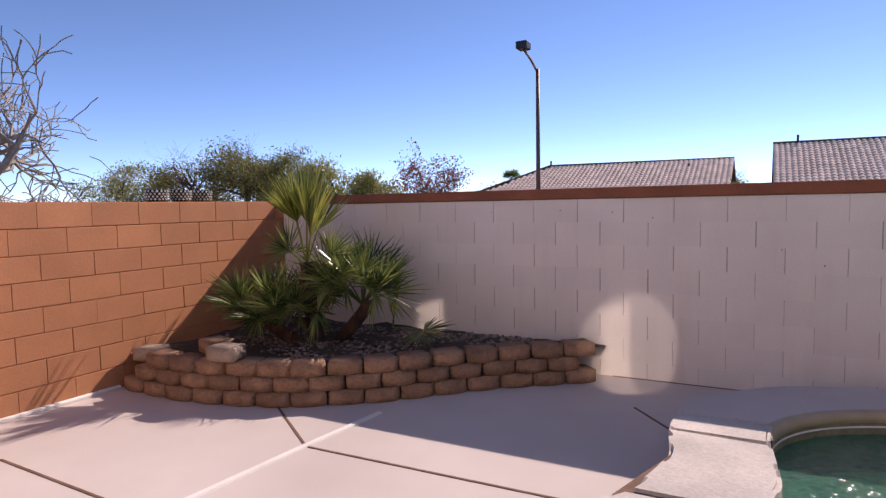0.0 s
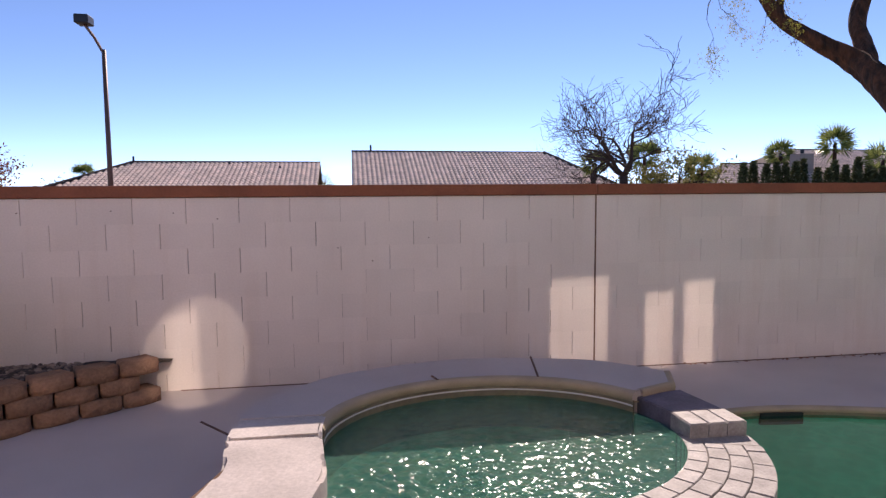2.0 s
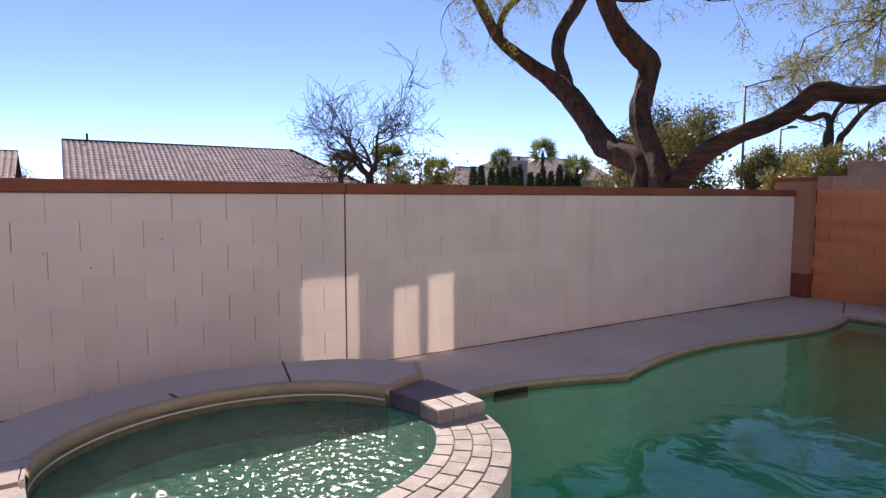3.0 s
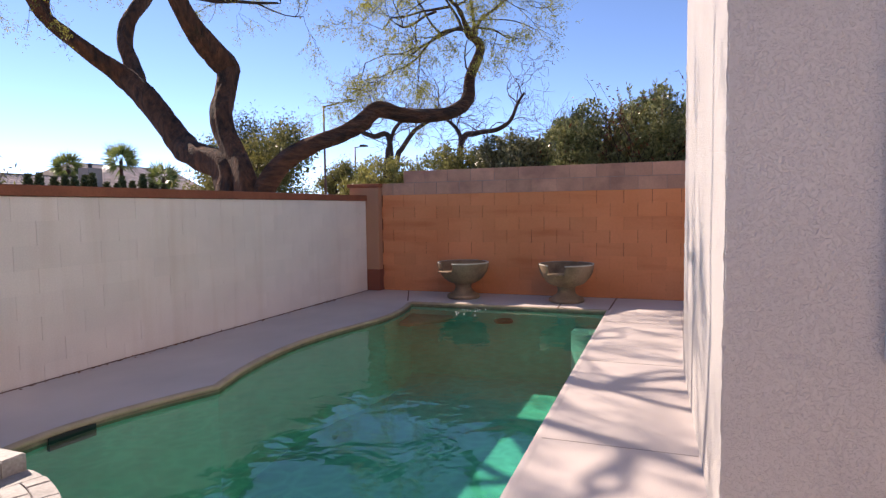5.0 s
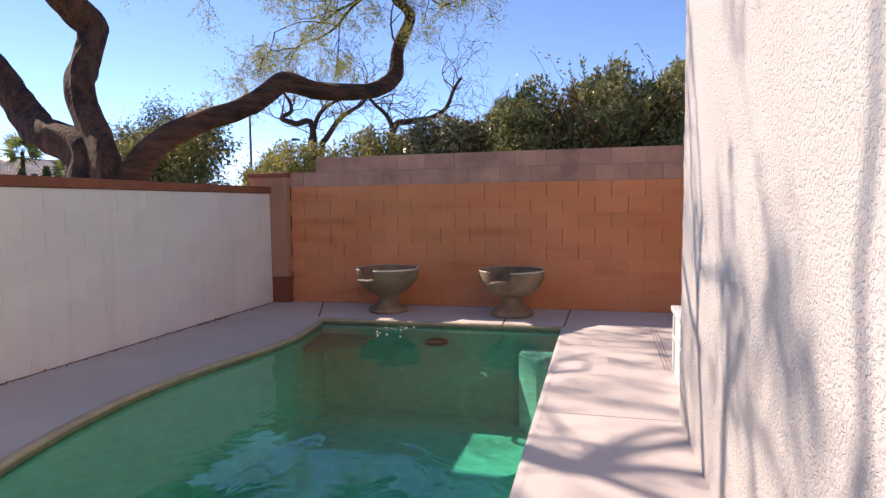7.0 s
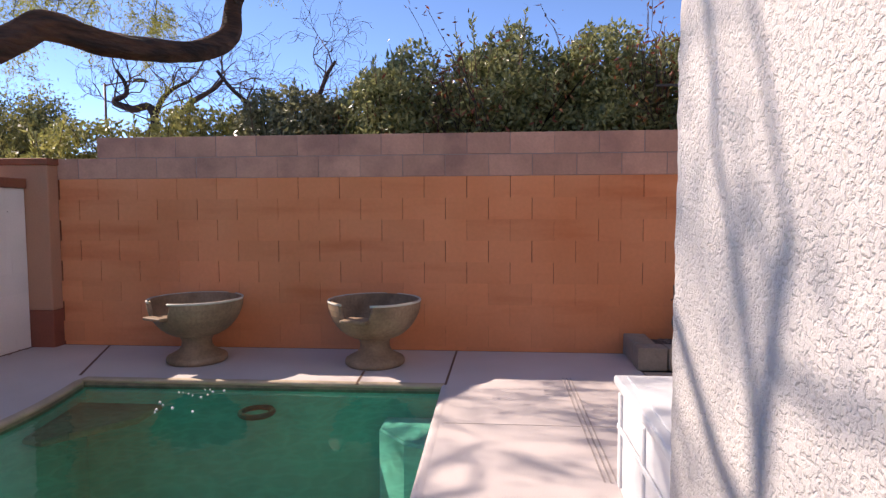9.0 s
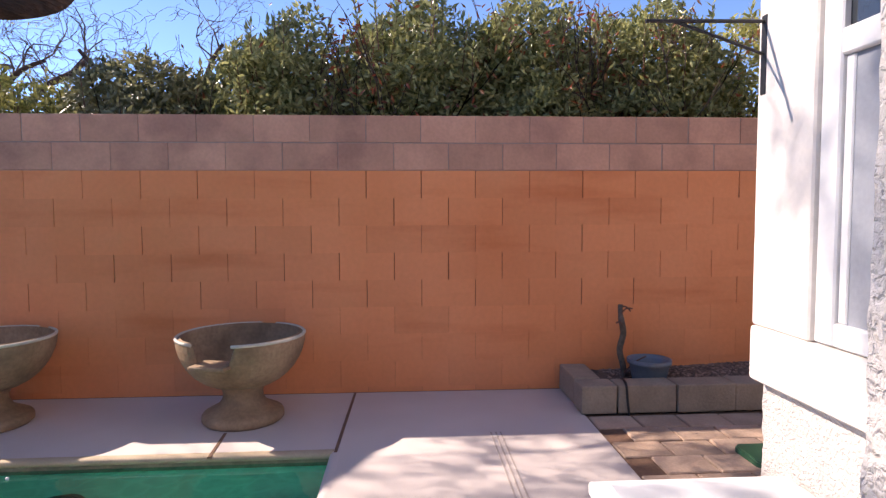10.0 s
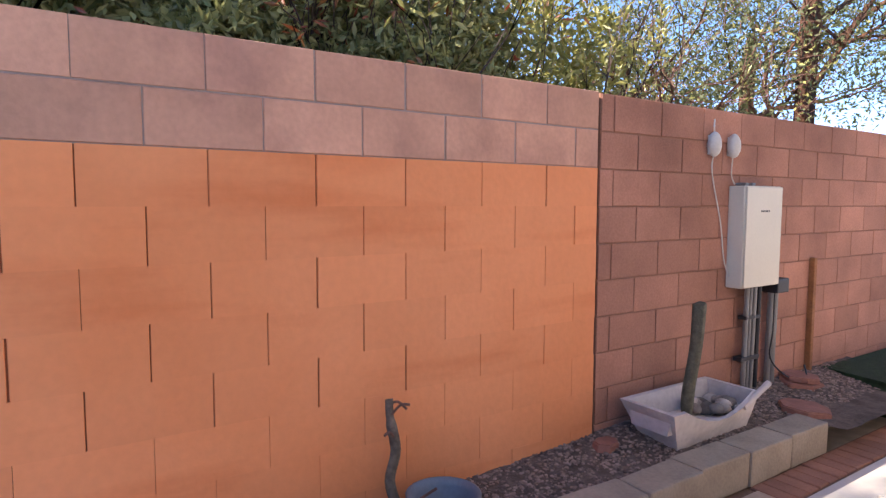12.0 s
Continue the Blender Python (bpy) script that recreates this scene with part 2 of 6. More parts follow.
# ---------------------------------------------------------------- building helpers


def part(name, bm, material, parent=None, label="", smooth=False, turn=True):
    """Links a bmesh (or a finished mesh) as one object, under a thing or a part."""
    if isinstance(bm, bmesh.types.BMesh):
        me = bpy.data.meshes.new(name)
        if turn:
            bmesh.ops.recalc_face_normals(bm, faces=bm.faces[:])
        bm.to_mesh(me)
        bm.free()
    else:
        me = bm
    if material and not me.materials:
        me.materials.append(material)
    if smooth:
        me.shade_smooth()
    ob = new(name, me)
    if parent:
        ob.parent = parent
        ob.matrix_parent_inverse = parent.matrix_world.inverted()
    if label:
        tagged(ob, label)
    return ob


def empty(name, at, label, category, group="", kind="", rz=0):
    ob = new(name)
    ob.empty_display_size = 0.1
    ob.matrix_world = pose(*at, 0, 0, rz)
    return tagged(ob, label, category, group, kind)


def add_box(bm, lo, hi, bevel=0.0, seg=2):
    v = bmesh.ops.create_cube(bm, size=1)["verts"]
    for p in v:
        p.co = Vector([lo[i] + (p.co[i] + 0.5) * (hi[i] - lo[i]) for i in range(3)])
    if bevel:
        es = list({e for p in v for e in p.link_edges})
        bmesh.ops.bevel(bm, geom=es, offset=bevel, segments=seg, affect="EDGES", profile=0.6)
    return bm


def box(lo, hi, bevel=0.0, seg=2):
    return add_box(bmesh.new(), lo, hi, bevel, seg)


def prism(outline, z0, z1, bevel=0.0):
    """A slab over a plan outline, from z0 to z1, with its top edge rounded."""
    bm = bmesh.new()
    f = bm.faces.new([bm.verts.new((x, y, z0)) for x, y in outline])
    r = bmesh.ops.extrude_face_region(bm, geom=[f])
    top = [g for g in r["geom"] if isinstance(g, bmesh.types.BMVert)]
    for v in top:
        v.co.z = z1
    if bevel:
        es = [e for e in bm.edges if all(abs(v.co.z - z1) < 1e-6 for v in e.verts)]
        bmesh.ops.bevel(bm, geom=es, offset=bevel, segments=3, affect="EDGES")
    return bm


def smooth_path(pts, n=6, closed=False):
    """Catmull-Rom through the points."""
    pts = [Vector(p) for p in pts]
    k, out = len(pts), []
    for i in range(k if closed else k - 1):
        p0, p1, p2, p3 = (pts[(i + j) % k] if closed else pts[min(max(i + j, 0), k - 1)] for j in (-1, 0, 1, 2))
        for s in range(n):
            t = s / n
            out.append(0.5 * (2 * p1 + (p2 - p0) * t + (2 * p0 - 5 * p1 + 4 * p2 - p3) * t * t + (3 * p1 - p0 - 3 * p2 + p3) * t ** 3))
    return out if closed else out + [pts[-1]]


def add_tube(bm, pts, radii, seg=8, rough=0.0, cap=True):
    """A tapered tube along a line of points."""
    pts = [Vector(p) for p in pts]
    rings, side = [], None
    for i, p in enumerate(pts):
        d = (pts[min(i + 1, len(pts) - 1)] - pts[max(i - 1, 0)]).normalized()
        if side is None:
            side = d.orthogonal().normalized()
        side = (side - d * side.dot(d)).normalized()
        up = d.cross(side)
        r = radii[i] if hasattr(radii, "__len__") else radii
        ring = []
        for s in range(seg):
            a = 2 * math.pi * s / seg
            k = r
            if rough:
                k *= 1 + rough * noise.noise(p * 2.5 + Vector((3 * math.cos(a), 3 * math.sin(a), 0))) \
                    + rough * 0.7 * math.sin(5 * a + 3 * p.x) * 0.4
            ring.append(bm.verts.new(p + (side * math.cos(a) + up * math.sin(a)) * k))
        rings.append(ring)
    for a, b in zip(rings, rings[1:]):
        for s in range(seg):
            bm.faces.new((a[s], a[(s + 1) % seg], b[(s + 1) % seg], b[s]))
    if cap:
        bm.faces.new(rings[0][::-1])
        bm.faces.new(rings[-1])
    return bm


def tube(pts, radii, seg=8, rough=0.0):
    return add_tube(bmesh.new(), pts, radii, seg, rough)


def lathe(profile, seg=32, flat=False):
    """A turned body: profile of (radius, height)."""
    bm = bmesh.new()
    rings = [[bm.verts.new((r * math.cos(2 * math.pi * s / seg), r * math.sin(2 * math.pi * s / seg), z)) for s in range(seg)] for r, z in profile]
    for a, b in zip(rings, rings[1:]):
        for s in range(seg):
            bm.faces.new((a[s], a[(s + 1) % seg], b[(s + 1) % seg], b[s]))
    bm.faces.new(rings[0][::-1])
    bm.faces.new(rings[-1])
    return bm


def sheet(outer, holes, z):
    """A flat sheet with holes in it."""
    bm = bmesh.new()
    edges = []
    for loop in (outer, *holes):
        vs = [bm.verts.new((x, y, z)) for x, y in loop]
        edges += [bm.edges.new((vs[i], vs[(i + 1) % len(vs)])) for i in range(len(vs))]
    bmesh.ops.triangle_fill(bm, edges=edges, use_beauty=True, use_dissolve=False)
    bmesh.ops.recalc_face_normals(bm, faces=bm.faces[:])
    if sum(f.normal.z for f in bm.faces) < 0:
        bmesh.ops.reverse_faces(bm, faces=bm.faces[:])
    return bm


def mesh_of(name, verts, faces, material):
    me = bpy.data.meshes.new(name)
    me.from_pydata(verts, [], faces)
    me.materials.append(material)
    return me


# ---------------------------------------------------------------- walls
B, C = 0.4064, 0.2032        # concrete block module


def block_mesh(name, length, height, depth, material, bevel=0.003, flush=False):
    bm = box((-length / 2, 0, -height / 2), (length / 2, depth, height / 2))
    es = [e for e in bm.edges if all(v.co.y < 1e-5 for v in e.verts) and not (flush and abs(e.verts[0].co.z - e.verts[1].co.z) < 1e-5)]
    bmesh.ops.bevel(bm, geom=es, offset=bevel, segments=1, affect="EDGES")
    me = bpy.data.meshes.new(name)
    bm.to_mesh(me)
    bm.free()
    me.materials.append(material)
    return me


def block_courses(wall, start, along, inward, length, rows, z0, material, gap=(0.007, 0.0028), proud=0.006, shift=0.0, keep=lambda s, z: True, flush=False, size=B, smooth_rows=0):
    """Lays block faces in running bond on a wall: each one a piece, a few millimetres proud."""
    a, n = Vector(along), Vector(inward)
    full = {}
    q = Matrix((a, n, Vector((0, 0, 1)))).transposed().to_4x4()
    for r in range(rows):
        off = shift + (size / 2 if r % 2 else 0.0)
        gx0 = gap[0] if r >= smooth_rows else 0.0012
        s = -off
        while s < length - 0.01:
            s0, s1 = max(s, 0.0), min(s + size, length)
            s += size
            if s1 - s0 < 0.03 or not keep((s0 + s1) / 2, z0 + (r + 0.5) * C):
                continue
            gx = gx0 * (random.choice((0.3, 0.5, 0.75, 1.0)) if r >= smooth_rows else 1.0)
            key = (round(s1 - s0, 3), gx)
            if key not in full:
                full[key] = block_mesh("block", key[0] - gx, C - gap[1], 0.05, material, 0.003 if gx > 0.003 else 0.001, flush)
            ob = new("block", full[key])
            p = Vector(start) + a * ((s0 + s1) / 2) - n * (proud + random.uniform(0, 0.0012)) + Vector((0, 0, z0 + (r + 0.5) * C))
            ob.parent = wall
            ob.matrix_world = Matrix.Translation(p) @ q


def wall_body(name, lo, hi, material, label, category="wall"):
    ob = part(name, box(lo, hi), material)
    return tagged(ob, label, category, kind="structure")


wall_north = wall_body("wall_north", (-4.9, 5.108, -0.1), (10.10, 5.25, 1.571), WHITE_JOINT, "white painted concrete block garden wall with brick-red cap")
wall_west = wall_body("wall_west", (-4.92, -9.0, -0.1), (-4.728, 5.10, 1.613), ORANGE_LJ, "terracotta painted concrete block garden wall")
wall_east = wall_body("wall_east", (10.256, -2.44, -0.1), (10.42, 5.10, 1.662), ORANGE_RJ, "burnt orange painted block wall with raw block courses on top")
wall_east_top = wall_body("wall_east_2", (10.256, -2.44, 1.662), (10.42, 4.86, 1.664 + C - 0.004), GREY_JOINT, "raw pinkish concrete block courses above the orange wall")
part("upper_course", box((10.256, -2.44, 1.664 + C - 0.004), (10.42, 4.42, 1.664 + 2 * C - 0.004)), GREY_JOINT, wall_east_top)
wall_side = wall_body("wall_east_3", (10.27, -16.0, -0.1), (10.44, -2.47, 2.066), BROWN_JOINT, "red-brown unpainted concrete block wall")

# red cap of the white wall, in two lengths that meet over the control joint
for x0, x1 in ((-4.72, 2.598), (2.604, 10.112)):
    part("cap", box((x0, 5.075, 1.572), (x1, 5.27, 1.666), 0.006, 1), CAP, wall_north)
# control joint
part("control_joint", box((2.592, 5.097, 0.0), (2.606, 5.12, 1.57)), JOINT, wall_north)

# corner pillar of two tones
pillar = empty("wall_pillar", (10.2, 5.1, 0), "terracotta rendered corner pillar with dark base", "pillar", kind="structure")
part("shaft", box((10.115, 4.86, 0.37), (10.44, 5.42, 1.80), 0.008, 1), PILLAR, pillar)
part("base", box((10.108, 4.852, -0.05), (10.44, 5.42, 0.368), 0.006, 1), PILLAR_D, pillar, "dark brown painted base")
part("cap", box((10.10, 4.84, 1.80), (10.46, 5.46, 1.865), 0.006, 1), CAP, pillar)

# ---------------------------------------------------------------- pool, spa and deck
SC = Vector((1.29, 3.32))            # centre of the raised spa
SPA_TOP, RING_TOP, SPA_LEVEL = 0.26, 0.14, 0.132


def ellipse(rx, ry, a0, a1, n, c=SC):
    return [(c.x + rx * math.cos(radians(a0 + (a1 - a0) * i / n)), c.y + ry * math.sin(radians(a0 + (a1 - a0) * i / n))) for i in range(n + 1)]


POOL_LEFT = smooth_path([(2.70, 3.74, 0), (3.0, 3.86, 0), (3.3, 3.90, 0), (3.65, 3.87, 0), (4.12, 3.75, 0), (4.59, 3.58, 0)], 5)
POOL_BAY = smooth_path([(4.59, 3.58, 0), (5.05, 3.72, 0), (5.6, 3.83, 0), (6.2, 3.87, 0), (6.8, 3.82, 0), (7.4, 3.71, 0), (7.95, 3.65, 0), (8.5, 3.69, 0), (9.10, 3.82, 0)], 5)
RING_OUT = ellipse(1.45, 1.30, 8, -112, 24)
POOL = [(p.x, p.y) for p in POOL_LEFT] + [(p.x, p.y) for p in POOL_BAY[1:]] + [(9.12, 0.90), (1.5, 0.86), (0.85, 1.3), (0.62, 1.9)] + RING_OUT[::-1]


def spa_line(a0, a1, n):
    """The spa's oval, squared out to meet the slabs beside it."""
    out = []
    for i in range(n + 1):
        a = a0 + (a1 - a0) * i / n
        k = 1 + 0.17 * max(0.0, math.sin(math.pi * (a - 180) / 60)) if 180 < a < 240 else 1.0
        out.append((SC.x + 1.05 * k * math.cos(radians(a)), SC.y + 0.84 * k * math.sin(radians(a))))
    return out


SPA = spa_line(0, 360, 72)[:-1]
HOLE = [(p.x, p.y) for p in POOL_LEFT] + [(p.x, p.y) for p in POOL_BAY[1:]] + [(9.12, 0.90), (1.5, 0.86), (0.85, 1.3), (0.62, 1.9)] \
    + spa_line(248, 20, 40)
deck = tagged(part("floor", sheet([(-4.73, -9), (7.0, -9), (7.0, -0.70), (10.27, -0.70), (10.27, 5.11), (-4.73, 5.11)], [HOLE], 0.0), DECK, turn=False),
              "pinkish-white sealed concrete pool deck", "deck", kind="structure")


def basin(name, outline, z0, z1, material, label):
    bm = bmesh.new()
    lo = [bm.verts.new((x, y, z0)) for x, y in outline]
    hi = [bm.verts.new((x, y, z1)) for x, y in outline]
    for i in range(len(lo)):
        j = (i + 1) % len(lo)
        bm.faces.new((lo[i], lo[j], hi[j], hi[i]))
    f = bm.faces.new(lo)
    bmesh.ops.triangulate(bm, faces=[f])
    return tagged(part(name, bm, material), label, "pool", kind="structure")


pool = basin("pool_basin", POOL, -1.1, -0.04, PLASTER, "swimming pool basin with plaster coloured water-green")
spa = basin("spa_basin", SPA, -0.75, SPA_LEVEL - 0.012, SPA_PLASTER, "round plaster spa basin raised above the pool")
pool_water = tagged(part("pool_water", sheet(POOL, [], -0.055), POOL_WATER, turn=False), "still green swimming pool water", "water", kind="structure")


def rippled(rx, ry, z, step, seed, waves, slope):
    """An oval water surface with short crossing waves."""
    q = np.random.default_rng(seed)
    nr, na = int(rx / step), int(2 * math.pi * rx / step)
    rad = np.linspace(0.002, 1.0, nr)[:, None]
    ang = np.linspace(0, 2 * math.pi, na, endpoint=False)[None, :]
    deg = np.degrees(ang)
    push = 1 + 0.17 * np.where((deg > 180) & (deg < 240), np.maximum(0, np.sin(np.pi * (deg - 180) / 60)), 0)
    x, y = SC.x + rx * push * rad * np.cos(ang), SC.y + ry * push * rad * np.sin(ang)
    h = np.zeros_like(x)
    for k in range(waves):
        wl, a = q.uniform(0.032, 0.11), q.uniform(0, 2 * math.pi)
        kx, ky = 2 * math.pi / wl * math.cos(a), 2 * math.pi / wl * math.sin(a)
        h += np.sin(kx * x + ky * y + q.uniform(0, 6.3)) * wl / 6.3 * slope * math.sqrt(2 / waves)
    stir = 0.5 + 1.15 * np.exp(-((x - 0.75) ** 2 + (y - 2.75) ** 2) / 0.35)
    h *= stir * np.clip((1.0 - rad) * 20, 0, 1)
    v = np.stack([x, y, z + h], 2).reshape(-1, 3)
    i, j = np.meshgrid(np.arange(nr - 1), np.arange(na), indexing="ij")
    k = (j + 1) % na
    f = np.stack([i * na + j, (i + 1) * na + j, (i + 1) * na + k, i * na + k], 2).reshape(-1, 4)
    me = mesh_of("spa_water", v.tolist(), f.tolist(), SPA_WATER)
    me.shade_smooth()
    return me


spa_water = tagged(part("spa_water", rippled(1.05, 0.84, SPA_LEVEL, 0.0075, 9, 44, 0.18), None), "rippling green spa water", "water", kind="structure")

part("bench", prism([(9.115, 0.905), (9.115, 1.36), (8.86, 1.36), (8.60, 1.14), (8.5, 0.905)], -1.1, -0.26, 0.02), PALE_PLASTER, pool, "pale corner bench under water")
part("ledge", prism([(8.95, 3.76), (8.95, 3.08), (8.62, 3.08), (8.16, 3.46), (8.2, 3.62)], -0.19, -0.15, 0.01), TAN_LEDGE, pool, "tan corner ledge under water")
part("return_ring", tube([(8.93 + 0.12 * math.cos(k * math.pi / 12), 2.32 + 0.12 * math.sin(k * math.pi / 12), -0.19) for k in range(25)], 0.022, 6), DARK, pool, "dark ring just under the water at the pool end")

brng = random.Random(17)
foam = bmesh.new()
for k in range(16):
    bmesh.ops.create_icosphere(foam, subdivisions=1, radius=brng.uniform(0.006, 0.012),
                               matrix=Matrix.Translation((brng.uniform(8.45, 9.05), brng.uniform(2.6, 2.95), -0.052)))
tagged(part("foam_bubbles", foam, FOAM, smooth=True), "small white bubbles floating on the pool", "bubbles", kind="stuff")

# waterline band and rounded cream coping lip along the pool edge
POOL_EDGE = [(p.x, p.y) for p in POOL_LEFT] + [(p.x, p.y) for p in POOL_BAY[1:]] + [(9.12, 0.90), (1.5, 0.86)]


def strip(line, inset, z0, z1, thick):
    """An upright band along a plan line, set back to its left by inset."""
    bm = bmesh.new()
    pts = [Vector((x, y)) for x, y in line]
    rows = []
    for i, p in enumerate(pts):
        d = (pts[min(i + 1, len(pts) - 1)] - pts[max(i - 1, 0)]).normalized()
        n = Vector((-d.y, d.x))
        a, b = p + n * inset, p + n * (inset + thick)
        rows.append([bm.verts.new((q.x, q.y, z)) for q, z in ((a, z0), (a, z1), (b, z1), (b, z0))])
    for r0, r1 in zip(rows, rows[1:]):
        for k in range(4):
            bm.faces.new((r0[k], r0[(k + 1) % 4], r1[(k + 1) % 4], r1[k]))
    bm.faces.new(rows[0]), bm.faces.new(rows[-1][::-1])
    return bm


part("waterline_tile", strip(POOL_EDGE, -0.016, -0.075, -0.03, 0.012), WATERLINE, pool)


def coping(line, z, parent, name="coping", r=0.032, out=0.02, mat=None):
    """A bullnose lip hanging over the water along a plan line."""
    bm = bmesh.new()
    pts = [Vector((x, y)) for x, y in line]
    rows = []
    for i, p in enumerate(pts):
        d = (pts[min(i + 1, len(pts) - 1)] - pts[max(i - 1, 0)]).normalized()
        n = Vector((-d.y, d.x))
        row = []
        for dx, dz in ((0.06, -0.004), (0.03, 0.002), (0.0, 0.003), (-out * 0.7, -0.006), (-out, -r * 0.7), (-out * 0.8, -r * 1.6), (0.0, -r * 2), (0.06, -r * 2)):
            q = p + n * dx
            row.append(bm.verts.new((q.x, q.y, z + dz)))
        rows.append(row)
    for r0, r1 in zip(rows, rows[1:]):
        for k in range(7):
            bm.faces.new((r0[k], r0[k + 1], r1[k + 1], r1[k]))
    return part(name, bm, mat or COPING, parent, smooth=True)


part("skimmer_slot", prism([(3.36, 3.895), (3.68, 3.865), (3.675, 3.835), (3.36, 3.87)][::-1], -0.12, -0.036), DARK, pool, "dark skimmer opening under the coping")
coping(POOL_EDGE[:-1], 0.0, pool, r=0.02, out=0.02)
coping(POOL_EDGE[-2:], 0.0, pool, r=0.02, out=0.02, mat=DECK)

# raised spa deck with its bullnose, and the stippled slab
SPA_BACK = ellipse(1.05, 0.84, 22, 176, 40)
outer_back = smooth_path([(-0.235, 3.58, 0), (-0.20, 3.85, 0), (0.02, 4.13, 0), (0.36, 4.44, 0), (1.03, 4.66, 0), (1.5, 4.68, 0), (2.3, 4.48, 0), (2.74, 4.06, 0)], 5)
RAISED = [(p.x, p.y) for p in outer_back] + [(2.63, 3.80), (2.33, 3.68)] + SPA_BACK[1:-2] + [(0.27, 3.58)]
spa_deck = tagged(part("raised_spa_deck", prism(RAISED, -0.02, SPA_TOP, 0.014), DECK), "raised pinkish concrete deck around the spa", "deck", kind="structure")
coping(SPA_BACK[::-1], SPA_TOP, spa_deck, r=0.036, out=0.03)
coping([(2.33, 3.675), (2.63, 3.795), (2.745, 4.06)], SPA_TOP, spa_deck, r=0.036, out=0.012)
part("waterline_tile", strip(SPA_BACK[::-1], -0.022, -0.1, SPA_TOP - 0.05, 0.018), WATERLINE, spa)
part("tile_line", strip(SPA_BACK[::-1], -0.027, SPA_TOP - 0.088, SPA_TOP - 0.078, 0.004), DRAIN, spa, "pale line of grout above the tiles")
for pts in ([(1.75, 4.09), (1.86, 4.63)], [(1.03, 4.14), (1.0, 4.25)]):
    ln = part("deck_joint", tube([(x, y, SPA_TOP + 0.0005) for x, y in pts], 0.009, 6), JOINT, spa_deck)
right_side = smooth_path([(0.275, 3.58, 0), (0.262, 3.40, 0), (0.262, 3.27, 0), (0.285, 3.0, 0), (0.30, 2.78, 0), (0.22, 2.42, 0), (0.12, 2.0, 0)], 6)
left_side = smooth_path([(-0.62, 2.0, 0), (-0.42, 2.28, 0), (-0.30, 2.46, 0), (-0.225, 2.72, 0), (-0.20, 2.95, 0), (-0.24, 3.25, 0), (-0.235, 3.58, 0)], 6)
spa_slab = empty("spa_coping_slab", (0, 3, 0), "white stippled concrete coping slabs beside the spa", "coping", kind="structure")
for y0, y1 in ((3.262, 3.575), (2.43, 3.25), (1.98, 2.418)):
    r = [(p.x, p.y) for p in right_side if y0 <= p.y <= y1]
    l = [(p.x, p.y) for p in left_side if y0 <= p.y <= y1]
    r = [(r[0][0], y1)] + r + [(r[-1][0], y0)]
    l = [(l[0][0], y0)] + l + [(l[-1][0], y1)]
    part("slab", prism(r + l, -0.02, SPA_TOP + 0.005, 0.022), SLAB, spa_slab)
part("bed", prism([(0.2, 3.55), (0.24, 3.0), (0.1, 2.1), (-0.45, 2.1), (-0.17, 3.0), (-0.17, 3.55)], -0.02, SPA_TOP - 0.012), JOINT, spa_slab)

# spillway ring between spa and pool, with stone tiles
ring = empty("spillway_wall", (2.4, 2.6, 0), "curved spillway wall capped with grey stone tiles", "wall", kind="structure")


def ring_sector(r0, r1, a0, a1, z0, z1, n=3, bevel=0.004):
    """A piece of the ring between two part radii (0 inner, 1 outer) and two angles."""
    def pt(k, a):
        return (SC.x + (1.05 + k * 0.40) * math.cos(radians(a)), SC.y + (0.84 + k * 0.46) * math.sin(radians(a)))
    line = [pt(r1, a0 + (a1 - a0) * i / n) for i in range(n + 1)] + [pt(r0, a1 + (a0 - a1) * i / n) for i in range(n + 1)]
    return prism(line[::-1], z0, z1, bevel)


part("core", ring_sector(0.0, 1.0, -4, -128, -1.3, RING_TOP - 0.012, 30, 0.0), TILE_J, ring)
part("render_face", ring_sector(0.985, 1.012, -4, -128, -1.3, RING_TOP - 0.014, 30, 0.0), SLAB, ring)
part("spill_lip", ring_sector(0.0, 1.01, -8, -14.6, RING_TOP - 0.05, RING_TOP - 0.006, 4, 0.004), TILE, ring, "wet lower lip where water spills")
TILE_ROWS = ((0.0, 0.24), (0.255, 0.495), (0.51, 0.75), (0.765, 1.01))
for k, (q0, q1) in enumerate(TILE_ROWS):
    a = -15.2 - (4.0 if k % 2 else 8.0)
    part("tile", ring_sector(q0, q1, -15.2, a + 0.45, RING_TOP - 0.02, RING_TOP, 2, 0.003), TILE, ring)
    while a > -124:
        part("tile", ring_sector(q0, q1, a, a - 8.0 + 0.45, RING_TOP - 0.02, RING_TOP + random.uniform(-0.002, 0.002), 2, 0.003), TILE, ring)
        a -= 8.0
# raised step of slate tile at the head of the ring
step = empty("spillway_step", (2.5, 3.4, 0), "raised step clad in slate and pale stone tiles", "step", kind="structure")
# the wall's shadow on the step's rear is put into this purple tile colour
part("dark_top", prism([(2.30, 3.70), (2.66, 3.77), (2.715, 3.37), (2.375, 3.37)][::-1], -0.3, 0.218, 0.006), TILE_SHADED, step, "purple-grey slate tile darkened as in the wall's shadow")
for x0, x1 in ((2.365, 2.48), (2.485, 2.60), (2.605, 2.725)):
    part("tile", prism([(x0, 3.366), (x1, 3.366), (x1, 3.15), (x0, 3.15)][::-1], -0.3, 0.22, 0.006), TILE, step)


